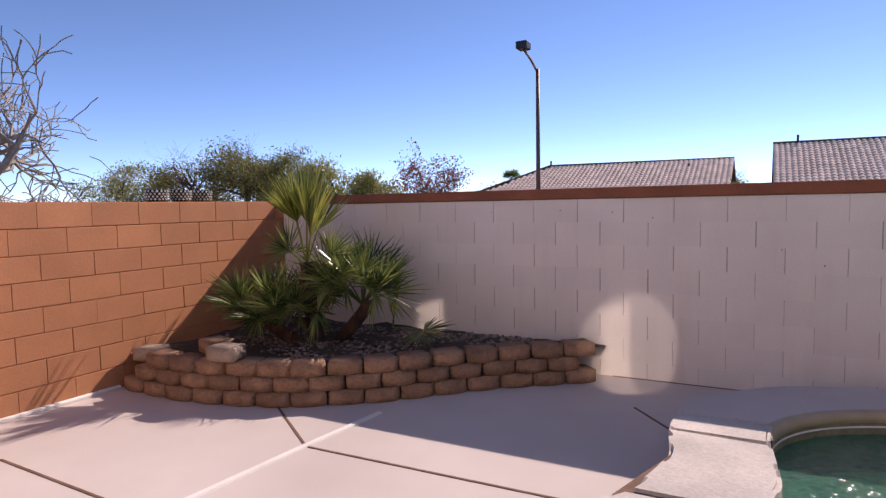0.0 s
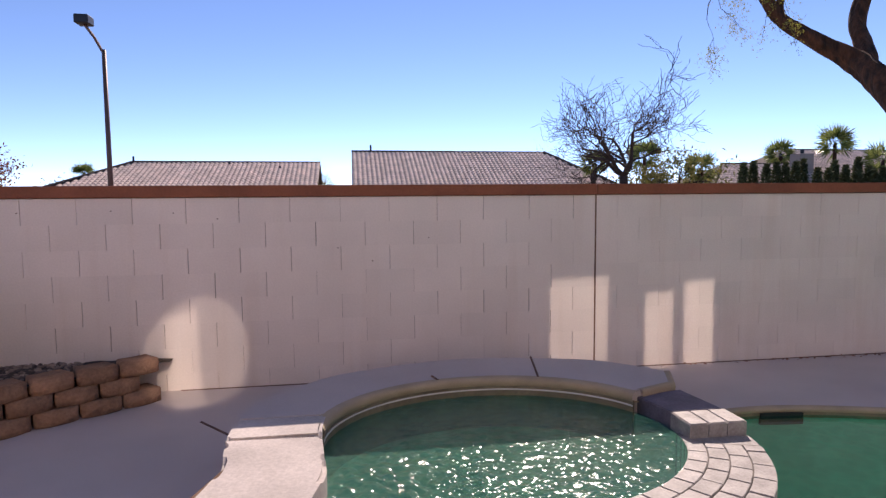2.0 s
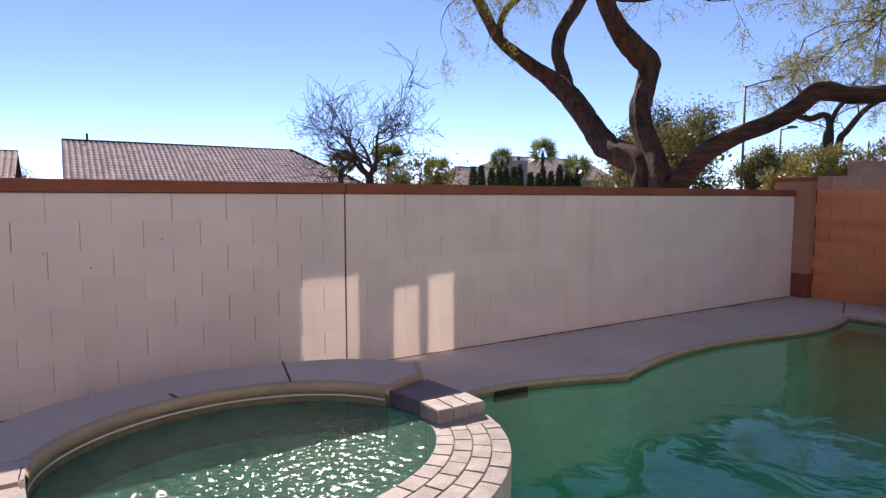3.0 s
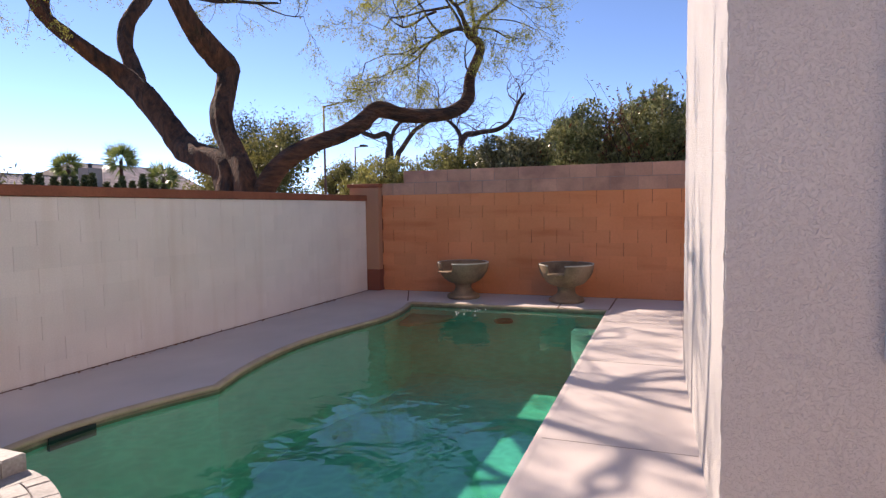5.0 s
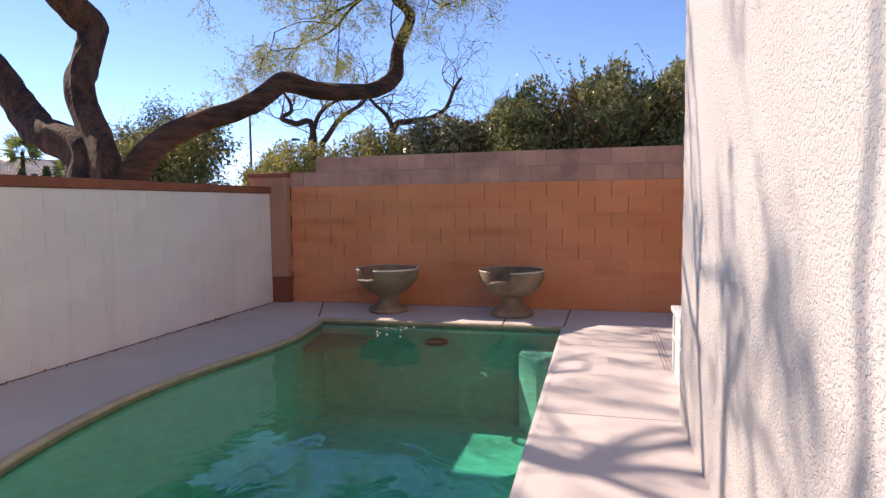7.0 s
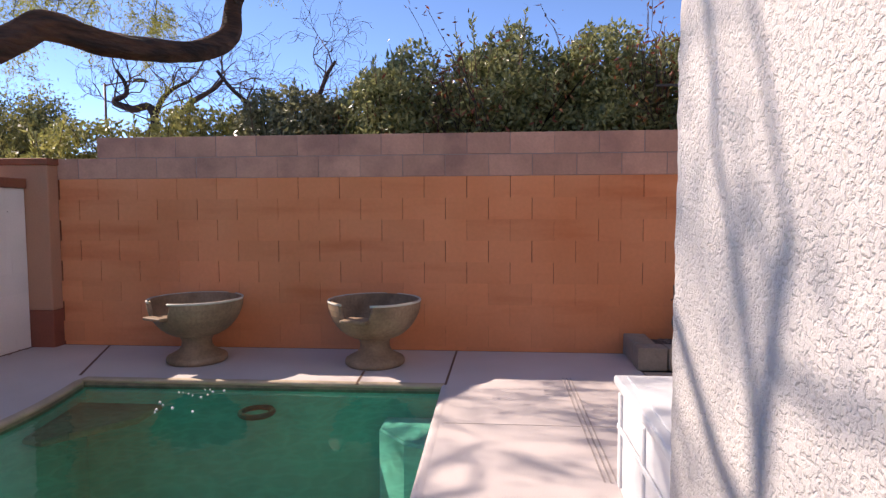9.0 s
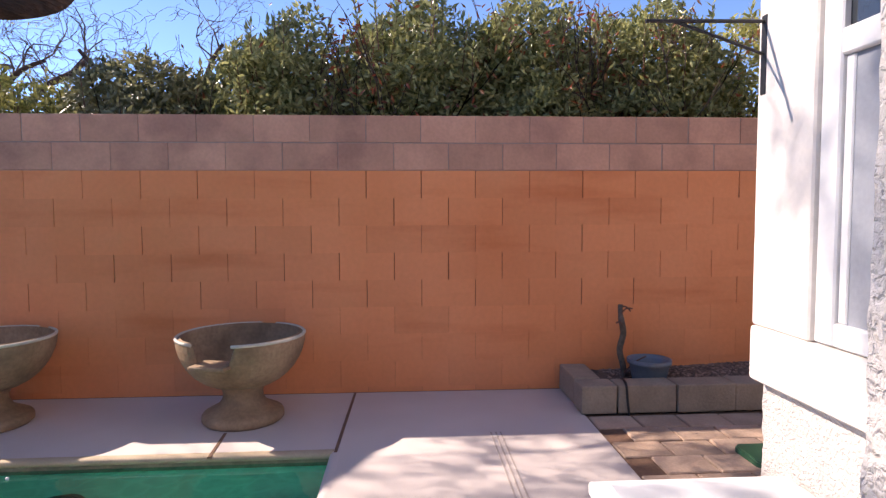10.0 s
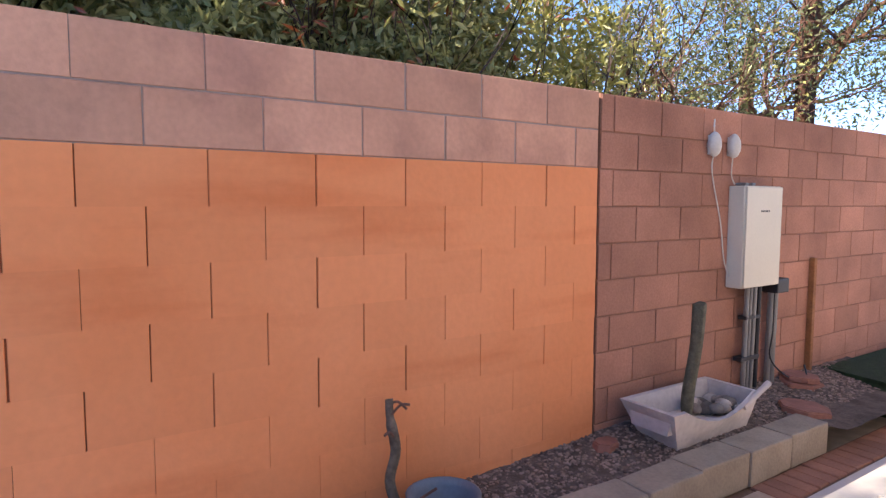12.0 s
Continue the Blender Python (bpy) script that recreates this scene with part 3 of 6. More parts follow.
def deck_line(name, pts, width, material, height=0.004):
    bm = bmesh.new()
    ps = [Vector((x, y)) for x, y in pts]
    rows = []
    for i, p in enumerate(ps):
        d = (ps[min(i + 1, len(ps) - 1)] - ps[max(i - 1, 0)]).normalized()
        n = Vector((-d.y, d.x)) * width / 2
        rows.append([bm.verts.new((*(p + s * n), z)) for s, z in ((-1, -0.01), (-0.8, height), (0.8, height), (1, -0.01))])
    for a, b in zip(rows, rows[1:]):
        for k in range(3):
            bm.faces.new((a[k], a[k + 1], b[k + 1], b[k]))
    return part(name, bm, material, deck)


for pts in ([(-3.97, 1.69), (-3.0, 1.66), (-1.6, 1.62)], [(-2.41, 2.71), (-3.06, 3.17)], [(-2.35, 2.68), (-0.75, 2.71), (-0.42, 2.72)], [(-0.62, 4.32), (-0.30, 3.94)],
            [(10.25, 0.873), (9.10, 0.89)], [(10.25, 4.372), (9.15, 3.90)], [(9.45, 1.60), (9.08, 1.58)]):
    deck_line("deck_joint", pts, 0.022, JOINT)
deck_line("deck_drain", [(-2.55, 1.2), (-2.46, 1.88), (-2.38, 2.68), (-2.29, 3.42)], 0.05, DRAIN, 0.008)
for dy in (-0.03, 0.0, 0.03):
    deck_line("deck_drain", [(7.5, -0.06 + dy), (9.36, -0.06 + dy)], 0.012, GROOVE, 0.003)
for x in (4.3, 6.3, 8.28):
    deck_line("deck_joint", [(x, 0.84), (x, -0.05 if x < 6 else 0.0), (x, -0.6 if x > 8 else -0.02)], 0.008, GROOVE, 0.002)
deck_line("deck_joint", [(3.05, 5.092), (10.1, 5.092)], 0.022, JOINT)
deck_line("deck_joint", [(-0.95, 5.092), (3.05, 5.092)], 0.022, JOINT)
deck_line("deck_joint", [(10.244, 4.84), (10.244, -0.7)], 0.008, JOINT, 0.002)
for hx, hz in ((-0.955, 1.45), (0.335, 1.145), (7.80, 1.335), (7.795, 1.075), (9.89, 1.345), (-0.62, 1.40), (-1.42, 1.47), (1.1, 1.22), (-2.1, 1.46), (0.62, 1.03)):
    part("nail_hole", tube([(hx, 5.11, hz), (hx, 5.0985, hz - 0.003)], [0.008, 0.006], 7), JOINT, wall_north)
part("edge_strip", box((-4.722, -2.0, 0.0), (-4.68, 2.98, 0.028), 0.006, 1), DRAIN, deck)

# ---------------------------------------------------------------- ground
g = 900.0
gb = bmesh.new()
for x0, x1, y0, y1 in ((-g, -4.92, -g, g), (10.44, g, -g, g), (-4.92, 10.44, 5.25, g), (-4.92, 10.44, -g, -9.0), (7.0, 10.44, -9.0, -0.70)):
    gb.faces.new([gb.verts.new(p) for p in ((x0, y0, -0.02), (x1, y0, -0.02), (x1, y1, -0.02), (x0, y1, -0.02))])
tagged(part("ground", gb, DIRT), "dusty tan desert ground", "ground", kind="structure")


ROCKS = shader("mixed_river_stones", (0.36, 0.31, 0.28), 0.7, vary=0.2, scale=6, per_object=0.7)
GARDEN_BLOCK = shader("tumbled_brown_garden_block", (0.45, 0.25, 0.155), 0.95, vary=0.2, scale=7, fine=45, bump=0.9, depth=0.012, per_object=0.14)
GARDEN_PALE = shader("pale_tan_garden_block", (0.50, 0.37, 0.28), 0.95, vary=0.15, scale=6, fine=45, bump=0.8, depth=0.01)
EDGE_BLOCK = shader("grey_tan_retaining_block", (0.36, 0.29, 0.225), 0.95, vary=0.12, scale=5, fine=60, bump=0.6, depth=0.006, per_object=0.07)
PAVER = shader("tan_red_paver", (0.54, 0.37, 0.27), 0.9, vary=0.12, scale=5, fine=60, bump=0.5, per_object=0.16)
PAVER_RED = shader("red_clay_paver", (0.36, 0.155, 0.10), 0.9, vary=0.12, scale=5, fine=60, bump=0.5, per_object=0.12)
BOWL = shader("mossy_cast_stone", (0.40, 0.265, 0.165), 0.7, vary=0.2, scale=3.5, fine=40, bump=0.4, color2=(0.19, 0.12, 0.068))
BOWL_RIM = shader("pale_stone_rim", (0.66, 0.60, 0.50), 0.7, vary=0.12, scale=8)
BARK = shader("mesquite_bark", (0.17, 0.075, 0.042), 0.95, vary=0.28, scale=5, fine=16, bump=1.0, depth=0.05, stretch=(1.6, 1.6, 0.35), color2=(0.03, 0.02, 0.016))
BARK_ALONG = shader("mesquite_bark_along_limb", (0.17, 0.075, 0.042), 0.95, vary=0.28, scale=5, fine=16, bump=1.0, depth=0.05, stretch=(0.45, 0.45, 1.9), color2=(0.03, 0.02, 0.016))
BARK_DARK = shader("dark_twig_bark", (0.085, 0.055, 0.045), 0.95, vary=0.2, scale=6, fine=30, bump=0.3)
BARK_TWIG = shader("grey_brown_twigs", (0.16, 0.11, 0.09), 0.95, vary=0.15, scale=6, fine=30, bump=0)
BARK_PALE = shader("pale_grey_bark", (0.42, 0.36, 0.31), 0.9, vary=0.2, scale=6, fine=30, bump=0.3)
BARK_DEAD = shader("dead_grey_brown_wood", (0.21, 0.165, 0.13), 0.95, vary=0.3, scale=14, fine=50, bump=0.8, depth=0.01)
BARK_RED = shader("reddish_twigs", (0.20, 0.10, 0.075), 0.9, vary=0.2, scale=5)
LEAF_MESQ = leaf_mat("mesquite_leaf", (0.26, 0.28, 0.055), (0.40, 0.36, 0.08), 0.6, 0.45)
LEAF_HEDGE = leaf_mat("photinia_leaf", (0.14, 0.155, 0.055), (0.46, 0.45, 0.20), 0.28, 0.45)
LEAF_HEDGE_D = leaf_mat("dusky_leaf", (0.10, 0.105, 0.05), (0.30, 0.29, 0.15), 0.35, 0.35)
LEAF_LIME = leaf_mat("yellow_green_leaf", (0.46, 0.42, 0.14), (0.18, 0.19, 0.055), 0.3, 0.4)
LEAF_RED = leaf_mat("red_young_leaf", (0.30, 0.06, 0.03), (0.20, 0.09, 0.03), 0.35, 0.3)
LEAF_OLIVE = leaf_mat("olive_leaf", (0.12, 0.12, 0.035), (0.27, 0.24, 0.08), 0.55, 0.45)
LEAF_PINE = leaf_mat("pine_needles", (0.06, 0.08, 0.03), (0.13, 0.14, 0.055), 0.6, 0.3)
LEAF_PALM = leaf_mat("fan_palm_leaf", (0.05, 0.09, 0.028), (0.32, 0.36, 0.11), 0.26, 0.45)
# yellower copy of the palm green: the tall crown's backlight put into colour
LEAF_PALM_BACKLIT = leaf_mat("backlit_fan_palm_leaf", (0.10, 0.13, 0.025), (0.42, 0.42, 0.10), 0.3, 0.45)
LEAF_DRY = leaf_mat("dry_palm_thatch", (0.30, 0.13, 0.06), (0.16, 0.07, 0.035), 0.8, 0.2)
METAL_POST = shader("brown_painted_steel", (0.16, 0.085, 0.07), 0.5, metal=0.2, vary=0.08)
DARK_METAL = shader("dark_metal", (0.035, 0.035, 0.04), 0.45, metal=0.4, vary=0.1, bump=0.05)
GREY_PIPE = shader("grey_conduit", (0.23, 0.225, 0.22), 0.5, metal=0.3, vary=0.1)
BEIGE_BOX = shader("beige_powder_coat", (0.62, 0.57, 0.46), 0.45, vary=0.03, bump=0.05)
ROOF_TILE = shader("tan_concrete_roof_tile", (0.84, 0.63, 0.53), 0.85, vary=0.18, scale=1.5, fine=20, bump=0.3)
ROOF_EDGE = shader("dark_roof_edge", (0.12, 0.085, 0.07), 0.9, vary=0.1)
FAR_WALL = shader("far_tan_stucco", (0.42, 0.32, 0.26), 0.9, vary=0.05)
PANE_REFLECTION = shader("pane_reflection_grey", (0.30, 0.32, 0.36), 0.5, vary=0.08, scale=2)
GLASS_DARK = shader("dark_window_glass", (0.03, 0.035, 0.04), 0.06, vary=0.02, bump=0, spec=0.8)
TURF = shader("artificial_turf", (0.03, 0.065, 0.018), 0.9, vary=0.25, scale=20, fine=140, bump=1.0, depth=0.02)
POT_BLUE = shader("blue_grey_plastic", (0.15, 0.19, 0.235), 0.5, vary=0.1, bump=0.05)
RED_STONE = shader("red_flagstone", (0.36, 0.155, 0.115), 0.9, vary=0.15, scale=6, fine=40, bump=0.6)
CACTUS = shader("grey_green_cactus", (0.135, 0.125, 0.085), 0.8, vary=0.25, scale=25, fine=120, bump=0.6)
TROUGH = shader("weathered_white_trough", (0.62, 0.55, 0.52), 0.75, vary=0.12, scale=5, fine=30, bump=0.2)
WOOD_STAKE = shader("orange_wood_stake", (0.36, 0.15, 0.06), 0.85, vary=0.2, scale=8, fine=60, bump=0.3)
SPEAKER = shader("white_speckled_plastic", (0.60, 0.58, 0.54), 0.6, vary=0.08)
COIL = shader("dark_condenser_coil", (0.09, 0.095, 0.10), 0.5, metal=0.5, vary=0.4, scale=7, fine=60, bump=0.4, stretch=(4, 4, 0.4))
AC_CREAM = shader("cream_painted_steel", (0.62, 0.555, 0.48), 0.4, vary=0.05, bump=0.05)

# ---------------------------------------------------------------- house
house = empty("house", (5, -3, 0), "two-storey beige stucco house beside the pool", "house")


def add_wall(outline, z1, bevel):
    bm = prism(outline, -0.02, z1)
    es = [e for e in bm.edges if abs(e.verts[0].co.z - e.verts[1].co.z) > 1]
    bmesh.ops.bevel(bm, geom=es, offset=bevel, segments=3, affect="EDGES")
    for cx, cy in outline:                   # the trowelled corner is a narrow strip on both sides
        for at, way in (((cx - 0.045, 0, 0), (1, 0, 0)), ((cx + 0.045, 0, 0), (1, 0, 0)), ((0, cy - 0.045, 0), (0, 1, 0)), ((0, cy + 0.045, 0), (0, 1, 0))):
            bmesh.ops.bisect_plane(bm, geom=bm.verts[:] + bm.edges[:] + bm.faces[:], plane_co=at, plane_no=way)
    for k in range(1, 150):
        bmesh.ops.bisect_plane(bm, geom=bm.verts[:] + bm.edges[:] + bm.faces[:], plane_co=(0, 0, 0.018 * k), plane_no=(0, 0, 1))
    for v in bm.verts:
        if v.co.z < 2.7 and any(abs(v.co.x - cx) < 0.035 and abs(v.co.y - cy) < 0.035 for cx, cy in outline):
            s = noise.noise_vector(v.co * 26) * 0.005 + noise.noise_vector(v.co * 6) * 0.003
            v.co += Vector((s.x, s.y, 0))
    return part("wall", bm, STUCCO, house)


add_wall([(3.27, -8.9), (6.346, -8.9), (6.346, -0.004), (3.27, -0.085)], 6.2, 0.006)
add_wall([(6.30, -8.9), (7.67, -8.9), (7.67, -0.70), (6.30, -0.70)], 6.2, 0.025)
add_wall([(-4.7, -8.9), (3.30, -8.9), (3.30, -3.0), (-4.7, -3.0)], 7.9, 0.03)
roof = prism([(3.0, -9.1), (8.0, -9.1), (8.0, -0.5), (6.65, -0.5), (6.65, 0.2), (3.0, 0.2), (3.0, -2.7)], 6.2, 6.35)
part("roof", roof, ROOF_EDGE, house)

# window of the recessed wall, with a smooth raised surround
window_1 = tagged(empty("window_1", (7.0, -0.69, 1.5), "white vinyl single-hung window in a smooth cream surround", "window", kind="structure"))
for lo, hi in (((7.37, -0.70, 0.98), (7.654, -0.655, 2.6)), ((6.32, -0.70, 0.80), (7.654, -0.65, 0.98)), ((6.32, -0.70, 2.45), (7.37, -0.655, 2.6))):
    part("surround", box(lo, hi, 0.016, 3), STUCCO_S, window_1)
for lo, hi in (((7.29, -0.705, 0.985), (7.365, -0.668, 2.45)), ((6.36, -0.705, 0.985), (7.29, -0.668, 1.05)), ((6.36, -0.70, 1.76), (7.29, -0.665, 1.83)), ((6.36, -0.705, 2.38), (7.29, -0.668, 2.45))):
    part("window_frame", box(lo, hi, 0.005, 1), VINYL, window_1)
part("window_frame", box((7.255, -0.703, 1.05), (7.287, -0.678, 1.76), 0.004, 1), VINYL, window_1)
part("pane", box((6.36, -0.694, 1.05), (7.26, -0.689, 1.76)), GLASS_DARK, window_1)
part("pane", box((6.36, -0.694, 1.83), (7.29, -0.689, 2.38)), GLASS_DARK, window_1)
# sheet before the lower pane; the glass's reflection is put into its grey-blue
part("reflection_sheet", box((6.37, -0.688, 1.05), (7.255, -0.684, 1.76)), PANE_REFLECTION, window_1, "grey-blue sheet standing in for the reflection on the lower pane")

# window trim on the end wall
window_2 = empty("window_2", (3.27, -1.2, 1.4), "white framed window on the stucco end wall", "window", kind="structure")
bm = prism([(3.275, -0.62), (3.275, -2.0), (3.225, -2.0), (3.225, -0.62)], 0.80, 2.35)
bmesh.ops.bevel(bm, geom=[e for e in bm.edges if abs(e.verts[0].co.x - e.verts[1].co.x) > 0.01], offset=0.05, segments=4, affect="EDGES")
part("window_frame", bm, VINYL, window_2)
part("pane", box((3.22, -1.9, 0.92), (3.226, -0.74, 2.25)), GLASS_DARK, window_2)

# unseen upper windows facing the sun: area lamps before them throw its mirrored light onto the white wall
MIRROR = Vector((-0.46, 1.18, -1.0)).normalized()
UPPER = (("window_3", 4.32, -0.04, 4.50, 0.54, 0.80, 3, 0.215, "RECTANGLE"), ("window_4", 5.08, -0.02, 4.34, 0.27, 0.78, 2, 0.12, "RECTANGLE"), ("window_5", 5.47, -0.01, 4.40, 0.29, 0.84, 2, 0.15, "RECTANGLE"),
         ("window_6", 2.16, -2.98, 6.74, 0.88, 1.15, 1, 0.22, "ELLIPSE"), ("window_7", 0.16, -2.98, 6.82, 0.42, 0.55, 1, 0.12, "RECTANGLE"))
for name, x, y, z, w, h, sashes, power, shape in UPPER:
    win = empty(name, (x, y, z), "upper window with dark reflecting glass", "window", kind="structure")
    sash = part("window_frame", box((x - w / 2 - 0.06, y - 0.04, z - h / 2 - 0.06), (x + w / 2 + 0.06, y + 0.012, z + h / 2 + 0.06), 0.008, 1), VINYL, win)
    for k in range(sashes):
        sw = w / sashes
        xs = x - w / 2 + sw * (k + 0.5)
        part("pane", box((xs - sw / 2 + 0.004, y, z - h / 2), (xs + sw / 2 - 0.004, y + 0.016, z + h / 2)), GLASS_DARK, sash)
        # lamp added in place of the sun mirrored by the pane
        ld = bpy.data.lights.new("mirrored_sun_lamp", "AREA")
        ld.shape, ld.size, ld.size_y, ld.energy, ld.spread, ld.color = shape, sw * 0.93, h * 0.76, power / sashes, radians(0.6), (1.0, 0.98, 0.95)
        lamp = new("mirrored_sun_lamp", ld)
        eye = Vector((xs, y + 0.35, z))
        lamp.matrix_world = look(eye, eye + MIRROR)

# another lamp, with no pane, added to brighten the arched patch's core
ld = bpy.data.lights.new("mirrored_sun_lamp", "AREA")
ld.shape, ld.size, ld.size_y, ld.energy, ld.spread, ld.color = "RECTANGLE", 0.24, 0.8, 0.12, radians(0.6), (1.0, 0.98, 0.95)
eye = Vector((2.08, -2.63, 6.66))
new("mirrored_sun_lamp", ld).matrix_world = look(eye, eye + MIRROR)

# bracket on the recessed corner
bracket = empty("wall_bracket", (7.62, -0.65, 1.95), "black thin metal bracket on the stucco wall", "bracket")
part("arm", tube([(7.62, -0.66, 1.95), (7.62, -0.27, 1.945)], 0.006, 6), DARK_METAL, bracket)
part("brace", tube(smooth_path([(7.62, -0.66, 1.845), (7.62, -0.5, 1.90), (7.62, -0.36, 1.945)], 4), 0.005, 6), DARK_METAL, bracket)
part("plate", box((7.605, -0.665, 1.72), (7.635, -0.652, 1.97), 0.003, 1), DARK_METAL, bracket)

# ---------------------------------------------------------------- raw geometry for plants


class Geo:
    """Collects vertices and faces for one mesh."""

    def __init__(self):
        self.v, self.f = [], []

    def tube(self, pts, radii, seg=5):
        base = len(self.v)
        side = None
        for i, p in enumerate(pts):
            d = (pts[min(i + 1, len(pts) - 1)] - pts[max(i - 1, 0)]).normalized()
            side = d.orthogonal().normalized() if side is None else (side - d * side.dot(d)).normalized()
            up = d.cross(side)
            for s in range(seg):
                a = 2 * math.pi * s / seg
                self.v.append(p + (side * math.cos(a) + up * math.sin(a)) * radii[i])
        for i in range(len(pts) - 1):
            for s in range(seg):
                a, b = base + i * seg, base + (i + 1) * seg
                self.f.append((a + s, a + (s + 1) % seg, b + (s + 1) % seg, b + s))

    def mesh(self, name, material):
        return mesh_of(name, [tuple(v) for v in self.v], self.f, material)


def leaves(name, places, length, width, material, rng, droop=0.3, dirs=None):
    """Many small folded leaves at the given places, turned at random, as one mesh."""
    p = np.asarray(places, float)
    n = len(p)
    d = rng.normal(size=(n, 3)) if dirs is None else np.asarray(dirs, float) + rng.normal(size=(n, 3)) * 0.35
    d[:, 2] -= droop
    d /= np.linalg.norm(d, axis=1, keepdims=True)
    u = np.cross(d, rng.normal(size=(n, 3)))
    u /= np.linalg.norm(u, axis=1, keepdims=True)
    w = np.cross(d, u)
    ln = length * rng.uniform(0.6, 1.3, (n, 1))
    wd = width * rng.uniform(0.7, 1.2, (n, 1))
    v = np.stack([p, p + d * ln * 0.45 + u * wd * 0.5 + w * wd * 0.12, p + d * ln, p + d * ln * 0.45 - u * wd * 0.5 + w * wd * 0.12], 1).reshape(-1, 3)
    i = np.arange(n)[:, None] * 4
    f = np.concatenate([i + np.array([[0, 1, 2]]), i + np.array([[0, 2, 3]])])
    return mesh_of(name, v.tolist(), f.tolist(), material)


def grow(geo, p, d, length, r, level, rng, tips, kids=4, bend=0.35, spread=0.9, up=0.15, shrink=0.62, seg=5, thick=0.0035):
    """A branch that wanders, thins and forks; its ends are collected in tips."""
    n = 5 if level > 0 else 4
    pts, q = [p], p
    for i in range(n):
        d = (d + Vector((rng.normal(), rng.normal(), rng.normal())) * bend * 0.5 + Vector((0, 0, up * 0.3))).normalized()
        q = q + d * length / n
        pts.append(q)
    radii = [max(r * (1 - 0.55 * i / n), thick) for i in range(n + 1)]
    geo.tube(pts, radii, seg if r > 0.02 else 3)
    if level == 0:
        tips.extend((pts[-1], pts[-2], pts[-3]))
        return
    for k in range(kids):
        t = rng.uniform(0.35, 1.0) if k else 1.0
        j = min(int(t * n), n)
        base = pts[j]
        side = Vector((rng.normal(), rng.normal(), rng.normal() * 0.6))
        nd = (d + side * spread * 0.6 + Vector((0, 0, up))).normalized()
        grow(geo, base, nd, length * shrink * rng.uniform(0.75, 1.2), radii[j] * 0.68, level - 1, rng, tips, kids, bend, spread, up, shrink, seg, thick)


def tree_thing(name, at, label, category="tree", group=""):
    return empty(name, at, label, category, group)

# ---------------------------------------------------------------- mesquite tree beyond the white wall
rng = np.random.default_rng(7)
tree = tree_thing("tree", (8.2, 6.1, -0.02), "large mesquite tree with twisting limbs and sparse yellow-green leaves")
STEMS = {
    "trunk": ([(8.2, 6.15, -0.05), (8.23, 6.14, 0.9), (8.38, 6.25, 1.76), (8.62, 6.6, 2.25), (8.8, 6.95, 2.67), (8.94, 7.15, 3.05), (9.23, 7.3, 3.45), (9.43, 7.4, 3.82), (9.42, 7.45, 3.99), (8.97, 7.5, 4.31), (8.62, 7.5, 4.61), (8.42, 7.55, 4.97), (8.29, 7.55, 5.3), (8.2, 7.6, 5.95)],
              [0.34, 0.25, 0.187, 0.177, 0.174, 0.168, 0.163, 0.175, 0.204, 0.18, 0.148, 0.137, 0.126, 0.09]),
    "limb": ([(8.2, 6.2, 0.5), (8.2, 6.38, 1.35), (8.56, 6.8, 2.09), (8.76, 7.5, 2.33), (9.06, 8.1, 2.59), (9.21, 8.6, 3.02), (9.32, 9.15, 3.54), (9.36, 9.65, 3.9), (9.08, 9.85, 4.17), (8.6, 10.05, 4.49), (8.26, 10.25, 4.82), (8.0, 10.3, 5.2), (7.76, 10.35, 5.58), (7.43, 10.35, 5.99)],
              [0.20, 0.17, 0.206, 0.209, 0.22, 0.208, 0.205, 0.199, 0.154, 0.119, 0.113, 0.106, 0.099, 0.077]),
    "fork": ([(9.51, 9.55, 3.77), (9.75, 9.95, 4.3), (9.88, 10.25, 4.8), (10.13, 10.35, 5.3), (10.74, 10.45, 6.08), (11.06, 10.45, 6.67)],
              [0.167, 0.143, 0.134, 0.137, 0.141, 0.124]),
    "offshoot": ([(8.29, 10.25, 4.81), (8.29, 10.25, 5.11), (8.47, 10.25, 5.46), (8.85, 10.25, 5.8), (9.29, 10.2, 6.24)],
              [0.094, 0.064, 0.071, 0.066, 0.049]),
    "right_limb": ([(8.3, 6.1, 0.8), (8.42, 6.02, 1.6), (8.6, 5.8, 2.08), (8.97, 5.55, 2.40), (9.55, 5.2, 2.68), (9.9, 4.98, 2.93), (10.13, 4.84, 3.13), (10.5, 4.55, 3.08), (10.9, 4.27, 3.09), (11.5, 3.98, 3.23), (11.98, 3.82, 3.54), (12.12, 3.8, 4.0), (12.4, 3.72, 4.45), (12.42, 3.7, 4.66), (12.1, 3.8, 4.78)],
              [0.22, 0.16, 0.15, 0.135, 0.125, 0.13, 0.14, 0.125, 0.115, 0.115, 0.125, 0.1, 0.085, 0.085, 0.05]),
}
for name, (pts, rad) in STEMS.items():
    sm = smooth_path(pts, 8)
    rr = np.interp(np.linspace(0, len(rad) - 1, len(sm)), range(len(rad)), rad)
    part(name, tube(sm, list(rr), 24, 0.26), BARK_ALONG if name == "right_limb" else BARK, tree, smooth=True)
